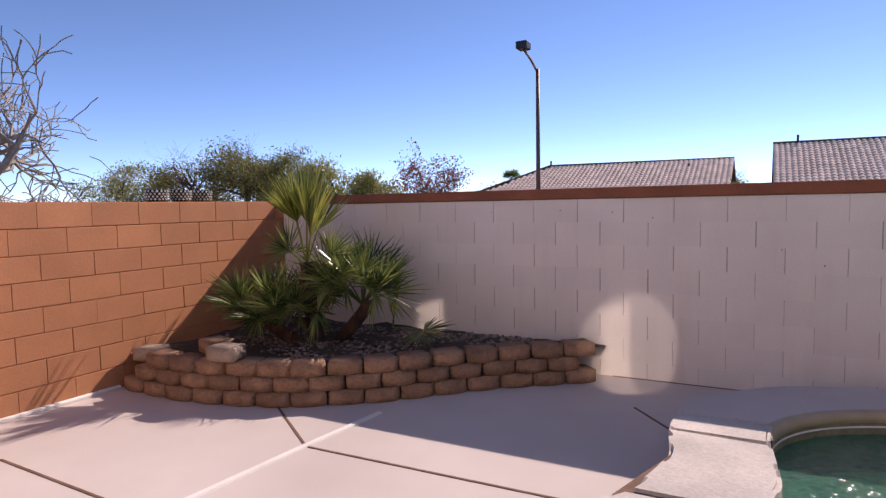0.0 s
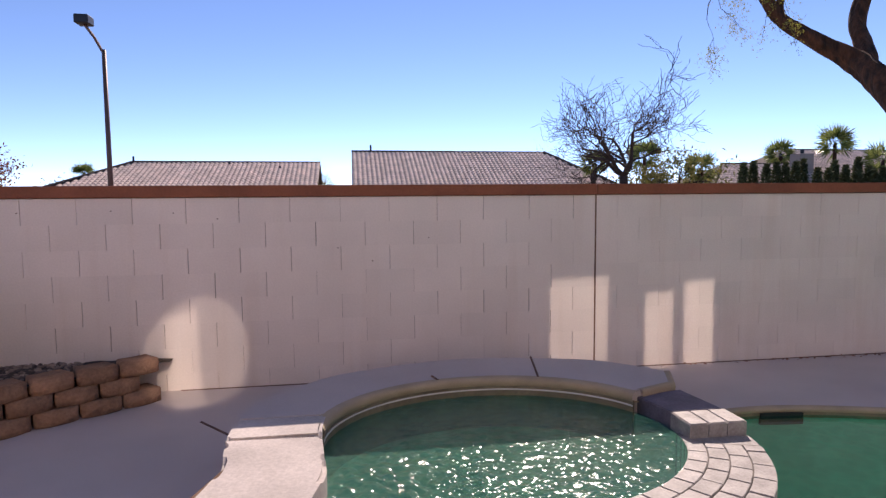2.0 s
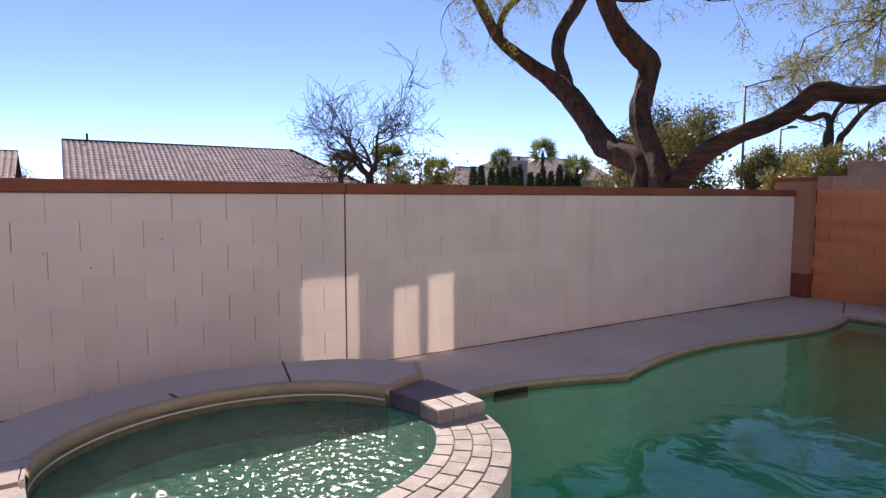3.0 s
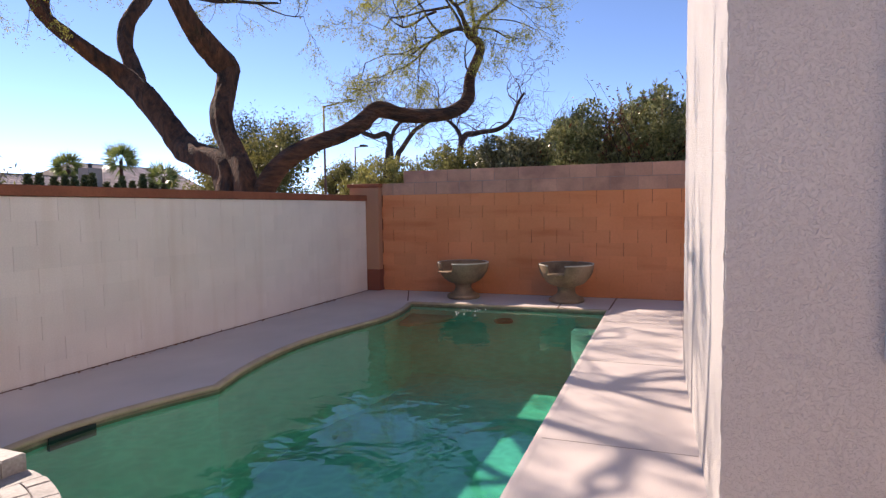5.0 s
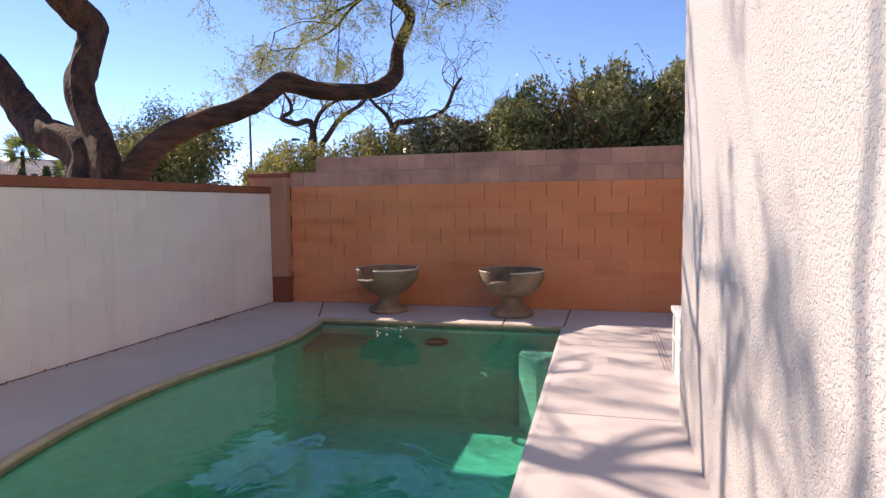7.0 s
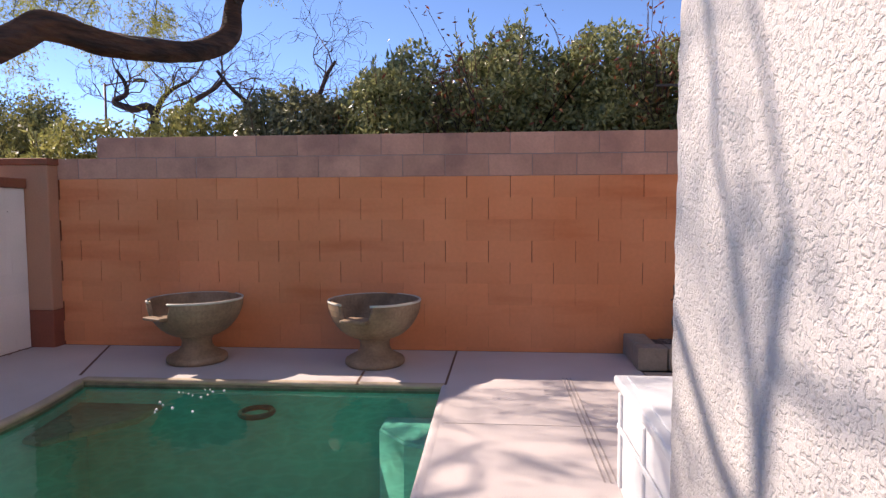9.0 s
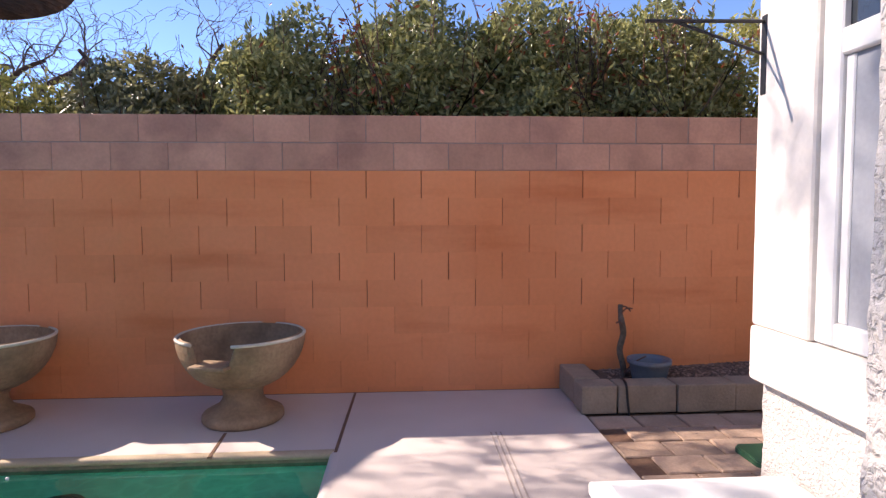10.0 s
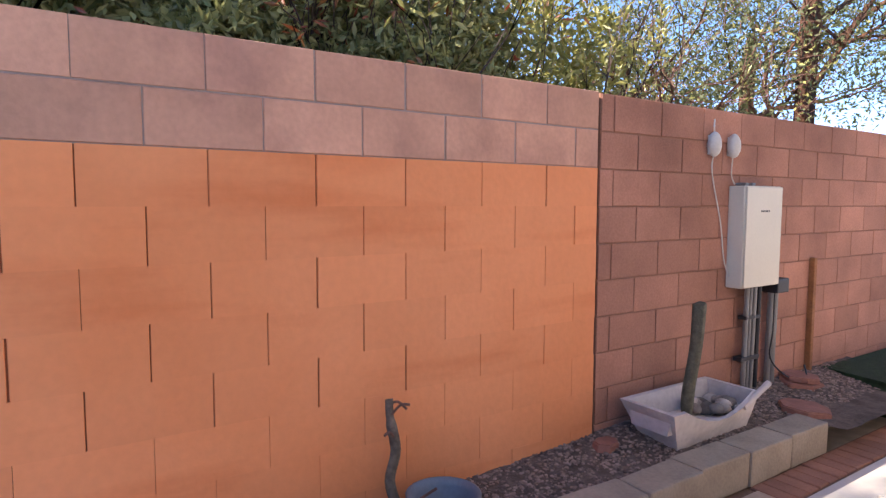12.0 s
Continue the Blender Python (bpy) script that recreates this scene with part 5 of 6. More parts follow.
def frond(geo, base, d, stalk, size, rng, blades=17, open_deg=190, roll=40.0):
    """One fan leaf: a thin stalk and many narrow folded blades."""
    d = d.normalized()
    side = d.cross(Vector((0, 0, 1)))
    side = side.normalized() if side.length > 0.1 else Vector((1, 0, 0))
    side = Matrix.Rotation(radians(rng.uniform(-roll, roll)), 3, d) @ side
    nrm = side.cross(d)
    mid = base + d * stalk * 0.5 + Vector((0, 0, 0.04 * stalk))
    hub = base + d * stalk
    geo.tube([base, mid, hub], [0.009, 0.008, 0.006], 4)
    for k in range(blades):
        a = radians(open_deg) * (k / (blades - 1) - 0.5)
        bd = (d * math.cos(a) + side * math.sin(a)).normalized()
        ln = 1.12 * size * (0.76 + 0.24 * math.cos(a)) * rng.uniform(0.8, 1.1)
        bd = (bd + nrm * rng.uniform(-0.10, 0.14)).normalized()
        w = (0.0105 if blades > 12 else 0.02) * size / 0.42
        perp = bd.cross(nrm).normalized()
        i = len(geo.v)
        droop = Vector((0, 0, -0.05 * ln * rng.uniform(0.2, 1.4)))
        p1, p2 = hub + bd * ln * 0.45, hub + bd * ln + droop
        geo.v += [hub, p1 + perp * w, p1 + nrm * 0.012, p1 - perp * w, p2]
        geo.f += [(i, i + 1, i + 2), (i, i + 2, i + 3), (i + 1, i + 4, i + 2), (i + 2, i + 4, i + 3)]


prng = np.random.default_rng(11)
CROWNS = [((-3.62, 4.2, 0.98), 0.62, 7, (0.02, 0, 5.0), 0.52, 80, LEAF_PALM_BACKLIT), ((-3.62, 4.2, 0.95), 0.55, 3, (0, -0.3, 0.8), 0.34, 160, LEAF_PALM),
          ((-3.08, 4.33, 0.62), 0.58, 15, (0.3, -0.3, 1.0), 0.40, 220, LEAF_PALM), ((-4.05, 4.05, 0.50), 0.42, 10, (-0.3, -0.5, 0.7), 0.35, 220, LEAF_PALM),
          ((-3.75, 3.95, 0.46), 0.42, 9, (0.0, -0.8, 0.5), 0.37, 220, LEAF_PALM), ((-2.80, 4.4, 0.42), 0.50, 2, (0.9, -0.3, 0.3), 0.38, 240, LEAF_PALM), ((-3.3, 4.25, 0.7), 0.5, 6, (0.2, -0.2, 1.2), 0.40, 220, LEAF_PALM),
          ((-3.52, 4.08, 0.60), 0.36, 7, (0.1, -0.8, -0.1), 0.34, 220, LEAF_PALM)]
for (cx, cy, cz), stalk, n, lean, size, fan, green in CROWNS:
    for k in range(n):
        g = Geo()
        a = 2.4 * k + prng.uniform(-0.3, 0.3)
        tilt = prng.uniform(-0.25, 0.9)
        d = Vector((math.cos(a), math.sin(a), tilt)) + Vector(lean) * prng.uniform(0.5, 1.0)
        frond(g, Vector((cx, cy, cz)), d, stalk * prng.uniform(0.55, 1.0) * 0.8, size * prng.uniform(0.8, 1.1), prng, 24, fan, 88.0)
        part("frond", g.mesh("frond", green), None, palm)
for pts, r in (([(-3.52, 4.2, 0.2), (-3.58, 4.2, 0.6), (-3.62, 4.2, 1.02)], 0.075), ([(-3.4, 4.3, 0.2), (-3.2, 4.33, 0.42), (-3.02, 4.35, 0.64)], 0.06), ([(-3.6, 4.15, 0.2), (-3.9, 4.1, 0.36), (-4.15, 4.05, 0.5)], 0.06)):
    part("stem", tube(smooth_path(pts, 6), r, 10, 0.25), BARK, palm, smooth=True)
q = np.random.default_rng(4)
th = np.array([-3.59, 4.2, 0.72]) + q.normal(size=(420, 3)) * np.array([0.07, 0.07, 0.12])
part("dry_thatch", leaves("dry_thatch", th, 0.16, 0.015, LEAF_DRY, q, 0.5), None, palm, "rust-brown dry leaf bases")

# ---------------------------------------------------------------- scupper bowls


def scupper_bowl(at, rz):
    b = empty("scupper_bowl", (at[0], at[1], 0.0), "mossy cast-stone scupper bowl on a pedestal by the pool", "planter bowl", "scupper bowls at the pool end", rz=0)
    m = pose(*at, 0, 0, 0)
    seg = 56
    R, base_z, rim_z = 0.405, 0.235, 0.56
    bm = bmesh.new()
    outer, inner = [], []
    def prof(t):
        return 0.13 + (R - 0.13) * math.sin(t * math.pi / 2) ** 0.85, base_z + (rim_z - base_z) * (1 - math.cos(t * math.pi / 2)) ** 0.8
    cols = []
    for s in range(seg):
        a = 2 * math.pi * s / seg + math.pi
        off = (s + 0.5) / seg * 360
        off = min(off, 360 - off)
        cut = off < 17
        top = rim_z - (0.115 if cut else 0.0)
        col = []
        for k in range(9):
            r, z = prof(k / 8)
            if z > top:
                z = top
                r = min(r, R * 0.93 if cut else r)
            col.append((r, z))
        for k in range(8, -1, -1):
            r, z = prof(k / 8)
            r, z = max(r - 0.035, 0.0), max(z + 0.012, base_z + 0.06)
            if cut:
                z = min(z, top + 0.001)
            col.append((r, min(z, top + (0.012 if not cut else 0.001))))
        cols.append([bm.verts.new((r * math.cos(a + math.pi / seg), r * math.sin(a + math.pi / seg), z)) for r, z in col])
    for s in range(seg):
        a, c = cols[s], cols[(s + 1) % seg]
        for k in range(len(a) - 1):
            bm.faces.new((a[k], c[k], c[k + 1], a[k + 1]))
    bmesh.ops.remove_doubles(bm, verts=bm.verts, dist=0.0005)
    bowl = part("bowl", bm, BOWL, b)
    bowl.matrix_world = m @ pose(0, 0, 0, 0, 0, rz)
    ped = part("pedestal", lathe([(0.245, 0.0), (0.26, 0.015), (0.26, 0.045), (0.25, 0.06), (0.215, 0.078), (0.155, 0.11), (0.13, 0.15), (0.125, 0.19), (0.14, 0.225), (0.155, 0.245), (0.15, 0.27)], 36), BOWL, b, smooth=True)
    ped.matrix_world = m
    lip = bmesh.new()
    for sgn in (1, -1):
        pts = [Vector((R * math.cos(math.pi + sgn * radians(a)) * 0.985, R * math.sin(math.pi + sgn * radians(a)) * 0.985, rim_z + 0.004)) for a in range(19, 181, 9)]
        add_tube(lip, pts, 0.011, 6)
    rim = part("rim", lip, BOWL_RIM, bowl, "pale worn rim", smooth=True)
    rim.matrix_world = m @ pose(0, 0, 0, 0, 0, rz)
    lipm = box((-0.44, -0.115, rim_z - 0.135), (-0.26, 0.115, rim_z - 0.108), 0.006, 1)
    sp = part("spout", lipm, BOWL, bowl, "pale stone spout lip")
    sp.matrix_world = m @ pose(0, 0, 0, 0, 0, rz)
    return b


scupper_bowl((9.71, 3.18, 0), -26)
scupper_bowl((9.72, 1.56, 0), -13)

# ---------------------------------------------------------------- side bed: edging blocks, gravel, pavers


def bed_z(x, y):
    return 0.09 + 0.07 * min(max((-1.2 - y) / 1.6, 0), 1) + 0.05 * min(max((x - 9.8) / 0.4, 0), 1)


edge_shape = [None, None, None]
for k in range(3):
    bm = box((-0.095, -0.2, 0), (0.095, 0.2, 0.19), 0.012, 2)
    for v in bm.verts:
        v.co += noise.noise_vector(v.co * 9 + Vector((k * 5, 0, 0))) * 0.006
    me = bpy.data.meshes.new("edging_block")
    bm.to_mesh(me)
    bm.free()
    me.materials.append(EDGE_BLOCK)
    edge_shape[k] = me
edging = empty("bed_edging", (9.7, -2.2, 0), "low edging of grey-tan retaining blocks", "edging", kind="structure")
for k in range(7):
    ob = new("edging_block", edge_shape[k % 3])
    ob.parent = edging
    ob.matrix_world = pose(9.735 + rp.uniform(-0.008, 0.008), -1.13 - 0.408 * k, 0, 0, 0, rp.uniform(-2, 2))
ob = new("edging_block", edge_shape[1])
ob.parent = edging
ob.matrix_world = pose(9.735, -0.80, 0, 0, 0, 0) @ Matrix.Diagonal((1, 0.6, 1, 1))
ob = new("edging_block", edge_shape[2])
ob.parent = edging
ob.matrix_world = pose(10.04, -0.775, 0.005, 0, 0, 90)
bm = bmesh.new()
gv = {}
for i in range(13):
    for j in range(60):
        x, y = 9.80 + 0.475 * i / 12, -0.86 - 4.6 * j / 59
        gv[i, j] = bm.verts.new((x if y > -3.75 or i > 0 else 9.55, y, bed_z(x, y) + 0.015 * noise.noise(Vector((x * 12, y * 12, 0)))))
for i in range(12):
    for j in range(59):
        bm.faces.new((gv[i, j], gv[i + 1, j], gv[i + 1, j + 1], gv[i, j + 1]))
tagged(part("side_bed", bm, GRAVEL, smooth=True), "narrow dirt and gravel bed along the block wall", "soil", kind="structure")
pebbles("bed_gravel", (10.03, -3.1), (0.24, 2.1), 6500, 0.0095, PEBBLE_FINE, 6, "fine mixed gravel in the side bed", bed_z)

pave = tagged(part("pavement", box((7.72, -16, -0.05), (9.66, -0.705, -0.012)), JOINT), "tan and red clay pavers with dark joints", "paving", kind="structure")


def paver_mesh(lx, ly, mat):
    bm = box((-lx / 2, -ly / 2, -0.04), (lx / 2, ly / 2, 0.0), 0.006, 1)
    me = bpy.data.meshes.new("paver")
    bm.to_mesh(me)
    bm.free()
    me.materials.append(mat)
    return me


pm = paver_mesh(0.215, 0.285, PAVER)
pr = paver_mesh(0.20, 0.098, PAVER_RED)
for r in range(9):
    for c in range(8):
        x, y = 9.50 - r * 0.225, -0.86 - c * 0.295 - (0.147 if r % 2 else 0)
        if x < 7.85 or y < -3.0:
            continue
        ob = new("paver", pm)
        ob.parent = pave
        ob.matrix_world = pose(x + rp.uniform(-0.004, 0.004), y, rp.uniform(-0.003, 0.003), 0, 0, rp.uniform(-1, 1))
for c in range(30):
    ob = new("paver", pr)
    ob.parent = pave
    ob.matrix_world = pose(9.545, -3.02 - c * 0.104, rp.uniform(-0.003, 0.003), 0, 0, rp.uniform(-1, 1))
part("concrete_pad", box((7.74, -16, -0.04), (9.43, -3.0, 0.0), 0.006, 1), DECK, pave, "pale concrete path")
tagged(part("lawn", prism([(10.262, -4.90), (9.62, -4.80), (9.62, -9.5), (10.262, -9.5)][::-1], -0.02, 0.215, 0.05), TURF), "dark green artificial turf along the wall", "lawn", kind="structure")


def flagstone(at, rx, ry, h, rz, label, mat=RED_STONE, seed=0):
    q = random.Random(seed)
    out = [(rx * math.cos(a) * q.uniform(0.85, 1.1), ry * math.sin(a) * q.uniform(0.85, 1.1)) for a in [i * math.pi / 3.5 for i in range(7)]]
    ob = part("flagstone", prism(out, 0, h, 0.008), mat)
    ob.matrix_world = pose(*at, 4, -3, rz)
    return tagged(ob, label, "stone", "flagstones in the side bed")


flagstone((9.86, -3.95, 0.155), 0.17, 0.19, 0.04, 20, "flat red flagstone lying on gravel", seed=1)
flagstone((10.12, -4.42, 0.18), 0.14, 0.2, 0.035, 0, "flat red flagstone stacked on another", seed=2)
flagstone((10.13, -4.45, 0.215), 0.14, 0.18, 0.035, 30, "flat red flagstone stacked on another", seed=3)
flagstone((10.12, -2.40, 0.155), 0.06, 0.10, 0.06, 10, "small dusty red rock on gravel", seed=4)

# pot, dead stem, trough with cactus
pot = tagged(empty("flower_pot", (9.965, -1.27, 0.08), "empty blue-grey plastic flower pot", "flower pot"))
pb = part("body", lathe([(0.10, 0.0), (0.125, 0.10), (0.14, 0.185), (0.155, 0.19), (0.157, 0.22), (0.145, 0.222), (0.128, 0.19), (0.10, 0.06), (0.0, 0.055)], 32), POT_BLUE, pot, smooth=True)
pb.matrix_world = pose(9.965, -1.27, 0.07)
stem = tagged(empty("dead_shrub", (10.12, -1.14, 0.1), "leafless knotty dead shrub stem against the wall", "shrub"))
part("stem", tube(smooth_path([(10.06, -1.12, 0.08), (10.10, -1.13, 0.2), (10.13, -1.11, 0.32), (10.12, -1.135, 0.45), (10.14, -1.12, 0.58), (10.15, -1.12, 0.66)], 5), [0.019] * 20 + [0.015] * 6, 9, 0.6), BARK_DEAD, stem, smooth=True)
for a, b in (((10.13, -1.12, 0.6), (10.12, -1.20, 0.63)), ((10.12, -1.13, 0.5), (10.10, -1.07, 0.53)), ((10.08, -1.12, 0.15), (10.0, -1.26, 0.3)), ((10.15, -1.12, 0.64), (10.13, -1.19, 0.61))):
    part("twig", tube(smooth_path([a, ((a[0] + b[0]) / 2, (a[1] + b[1]) / 2, (a[2] + b[2]) / 2 + 0.02), b], 3), 0.006, 5), BARK_RED, stem)
part("hose", tube(smooth_path([(9.60, -0.99, 0.0), (9.62, -0.985, 0.10), (9.64, -0.98, 0.20), (9.78, -1.0, 0.205), (9.95, -1.06, 0.12), (10.05, -1.1, 0.1)], 5), 0.009, 6), DARK_METAL, stem, "black drip irrigation tube")

trough = empty("planter_trough", (9.97, -2.95, 0.135), "weathered white trough planter with a broken front", "planter")
bm = bmesh.new()
lo = [(9.90, -2.72), (10.12, -2.72), (10.12, -3.34), (9.90, -3.34)]
hi = [(9.83, -2.58), (10.18, -2.58), (10.18, -3.37), (9.83, -3.37)]
v0 = [bm.verts.new((x, y, 0.135)) for x, y in lo]
v1 = [bm.verts.new((x, y, 0.395)) for x, y in hi]
ins = [(9.86, -2.61), (10.15, -2.61), (10.15, -3.34), (9.86, -3.34)]
v2 = [bm.verts.new((x, y, 0.395)) for x, y in ins]
v3 = [bm.verts.new((x + (0.03 if x < 10 else -0.03), y, 0.265)) for x, y in ins]
for a, b in ((v0, v1), (v1, v2), (v2, v3)):
    for k in range(4):
        bm.faces.new((a[k], a[(k + 1) % 4], b[(k + 1) % 4], b[k]))
bm.faces.new(v0[::-1]), bm.faces.new(v3)
front = [e for e in bm.edges if all(v in (v1[3], v1[0]) for v in e.verts) or all(v in (v2[3], v2[0]) for v in e.verts)]
r = bmesh.ops.subdivide_edges(bm, edges=front, cuts=7)
for v in bm.verts:
    if v.co.x < 9.87 and v.co.z > 0.385 and -3.33 < v.co.y < -2.70:
        t = (-2.70 - v.co.y) / 0.63
        v.co.z -= 0.10 * math.sin(math.pi * min(t, 1.0)) ** 0.8
part("body", bm, TROUGH, trough)
part("rim_bar", tube([(9.85, -3.24, 0.315), (9.83, -3.37, 0.395), (9.82, -3.44, 0.435)], 0.018, 8), TROUGH, trough, "broken rim bar")
for k in range(16):
    b = bmesh.new()
    bmesh.ops.create_icosphere(b, subdivisions=2, radius=0.04 * rp.uniform(0.8, 1.5))
    for v in b.verts:
        v.co.z *= 0.65
        v.co += noise.noise_vector(v.co * 20 + Vector((k, 0, 0))) * 0.006
    ob = part("river_stone", b, ROCKS, smooth=True)
    ob.matrix_world = pose(9.96 + rp.uniform(-0.05, 0.12), -3.03 - rp.uniform(0, 0.28), 0.29 + rp.uniform(0, 0.03), 0, 0, rp.uniform(0, 90))
    tagged(ob, "smooth grey river stone in the trough", "stone", "river stones in the trough")
cactus = empty("cactus", (9.97, -2.9, 0.26), "tall grey-green column cactus in a trough", "cactus")
cp = smooth_path([(9.98, -2.90, 0.25), (9.98, -2.905, 0.42), (9.965, -2.94, 0.67), (9.965, -2.955, 0.89), (9.965, -2.955, 0.925)], 6)
part("stem", tube(cp, [0.030] * 4 + [0.034] * (len(cp) - 8) + [0.033, 0.029, 0.02, 0.008], 16, 0.25), CACTUS, cactus, smooth=True)

# electrical cabinet, conduits, speakers, stake
cab = empty("electrical_cabinet", (10.16, -3.75, 1.26), "beige metal utility cabinet fixed to the block wall", "cabinet")
part("body", box((10.152, -4.11, 0.925), (10.265, -3.68, 1.59), 0.006, 1), BEIGE_BOX, cab)
cab_door = part("door", box((10.138, -4.105, 0.93), (10.151, -3.685, 1.585), 0.004, 1), BEIGE_BOX, cab)
for k in range(6):
    part("nameplate", box((10.1365, -3.86 - k * 0.018, 1.42), (10.139, -3.848 - k * 0.018, 1.432)), DARK_METAL, cab_door, "small illegible dark lettering")
for y in (-3.72, -3.80):
    part("fitting", box((10.17, y - 0.03, 1.59), (10.24, y + 0.01, 1.61), 0.004, 1), GREY_PIPE, cab)
for k, y in enumerate((-3.84, -3.885, -3.93, -3.985)):
    part("conduit", tube(smooth_path([(10.21, y, 0.12), (10.21, y - 0.005, 0.5), (10.20, y + 0.005, 0.96)], 4), 0.017 if k != 1 else 0.012, 10), GREY_PIPE if k != 3 else DARK_METAL, cab)
part("strap", box((10.19, -4.0, 0.42), (10.25, -3.78, 0.45), 0.004, 1), DARK_METAL, cab)
part("strap", box((10.19, -4.0, 0.70), (10.25, -3.82, 0.725), 0.004, 1), DARK_METAL, cab)
disc = empty("junction_box", (10.2, -4.1, 0.9), "small black disconnect box on grey conduit", "electrical box")
part("body", box((10.15, -4.27, 0.86), (10.265, -4.12, 0.96), 0.01, 2), DARK_METAL, disc)
for y in (-4.16, -4.215):
    part("conduit", tube(smooth_path([(10.22, y, 0.12), (10.22, y, 0.5), (10.215, y, 0.87)], 4), 0.022, 10), GREY_PIPE, disc)
part("cable", tube(smooth_path([(10.18, -4.14, 0.87), (10.17, -4.12, 0.6), (10.19, -4.14, 0.4), (10.14, -4.28, 0.26), (10.10, -4.46, 0.22), (10.16, -4.55, 0.3)], 5), 0.006, 6), DARK_METAL, disc)
for y in (-3.46, -3.67):
    sp = empty("outdoor_speaker", (10.24, y, 1.84), "small white oval box on the block wall with a hanging wire", "fixture", "oval boxes on the wall")
    b = bmesh.new()
    bmesh.ops.create_uvsphere(b, u_segments=20, v_segments=14, radius=1)
    for v in b.verts:
        v.co = Vector((10.235 + v.co.x * 0.04, y + v.co.y * 0.048, 1.84 + v.co.z * 0.082 * (1 if v.co.z > 0 else 0.9)))
    part("body", b, SPEAKER, sp, smooth=True)
    part("mount", box((10.245, y - 0.03, 1.78), (10.266, y + 0.03, 1.90), 0.004, 1), SPEAKER, sp)
    part("wire", tube(smooth_path([(10.24, y, 1.77), (10.25, y - 0.01, 1.66), (10.25, y - 0.03 - (0.09 if y > -3.5 else 0.02), 1.60 if y < -3.5 else 1.35)] + ([(10.25, y - 0.17, 1.12), (10.24, -3.675, 1.0)] if y > -3.5 else []), 5), 0.004, 5), SPEAKER, sp)
    if y > -3.5:
        part("antenna", tube([(10.24, y, 1.91), (10.24, y, 2.0)], 0.005, 5), SPEAKER, sp)
stake = tagged(part("wooden_stake", box((10.22, -4.80, 0.14), (10.262, -4.76, 1.07), 0.004, 1), WOOD_STAKE), "orange-brown wooden stake leaning on the wall", "stake")

# ---------------------------------------------------------------- deck box
dbox = empty("deck_box", (6.95, -0.37, 0), "white plastic deck storage box against the house", "storage box")
part("body", box((6.44, -0.64, 0.0), (7.45, -0.085, 0.50), 0.012, 2), VINYL, dbox)
bm = box((6.41, -0.675, 0.505), (7.48, -0.06, 0.548), 0.012, 2)
lid = part("lid", bm, VINYL, dbox)
part("lid_panel", box((6.47, -0.62, 0.546), (7.43, -0.11, 0.556), 0.006, 2), VINYL, lid)
for x in (6.48, 6.95, 7.38):
    part("rib", box((x, -0.088, 0.03), (x + 0.05, -0.072, 0.48), 0.004, 1), VINYL, dbox)
part("rail", box((6.46, -0.082, 0.30), (7.44, -0.07, 0.325), 0.003, 1), VINYL, dbox)

# ---------------------------------------------------------------- air conditioner
ac = empty("air_conditioner", (8.28, -1.72, 0), "cream and black outdoor air conditioner with wire cage", "air conditioner")
AX0, AX1, AY0, AY1, ATOP = 7.90, 8.67, -2.10, -1.33, 0.75


def rounded(x0, x1, y0, y1, r, n=6):
    out = []
    for cx, cy, a0 in ((x1 - r, y1 - r, 0), (x0 + r, y1 - r, 90), (x0 + r, y0 + r, 180), (x1 - r, y0 + r, 270)):
        out += [(cx + r * math.cos(radians(a0 + 90 * k / n)), cy + r * math.sin(radians(a0 + 90 * k / n))) for k in range(n + 1)]
    return out


part("base", prism(rounded(AX0, AX1, AY0, AY1, 0.12), 0.0, 0.06, 0.008), AC_CREAM, ac)
part("coil", prism(rounded(AX0 + 0.035, AX1 - 0.035, AY0 + 0.035, AY1 - 0.035, 0.11), 0.055, ATOP - 0.04), COIL, ac, "black finned coil with pale scuffs")
cx, cy = (AX0 + AX1) / 2, (AY0 + AY1) / 2
top = bmesh.new()
outl = rounded(AX0 - 0.008, AX1 + 0.008, AY0 - 0.008, AY1 + 0.008, 0.13, 8)
nn = len(outl)
ringv = [[top.verts.new((x, y, ATOP - 0.055)) for x, y in outl], [top.verts.new((x, y, ATOP - 0.012)) for x, y in outl],
         [top.verts.new((cx + (x - cx) * 0.975, cy + (y - cy) * 0.975, ATOP)) for x, y in outl]]
circ = []
for x, y in outl:
    a = math.atan2(y - cy, x - cx)
    circ.append((math.cos(a), math.sin(a)))
for rad, z in ((0.315, ATOP + 0.012), (0.300, ATOP + 0.002), (0.295, ATOP - 0.08)):
    ringv.append([top.verts.new((cx + c * rad, cy + s_ * rad, z)) for c, s_ in circ])
for a, b in zip(ringv, ringv[1:]):
    for k in range(nn):
        top.faces.new((a[k], a[(k + 1) % nn], b[(k + 1) % nn], b[k]))
part("top_cover", top, AC_CREAM, ac, smooth=False)
part("fan_well", lathe([(0.29, ATOP - 0.2), (0.29, ATOP - 0.19), (0.0, ATOP - 0.185)], 24), DARK_METAL, ac).matrix_world = pose(cx, cy, 0)
grille = bmesh.new()
for k in range(17):
    rad = 0.06 + 0.0148 * k
    zz = ATOP + 0.012 + 0.035 * (1 - (rad / 0.31) ** 2)
    add_tube(grille, [Vector((cx + rad * math.cos(a), cy + rad * math.sin(a), zz)) for a in np.linspace(0, 2 * math.pi, 41)], 0.0032, 4, cap=False)
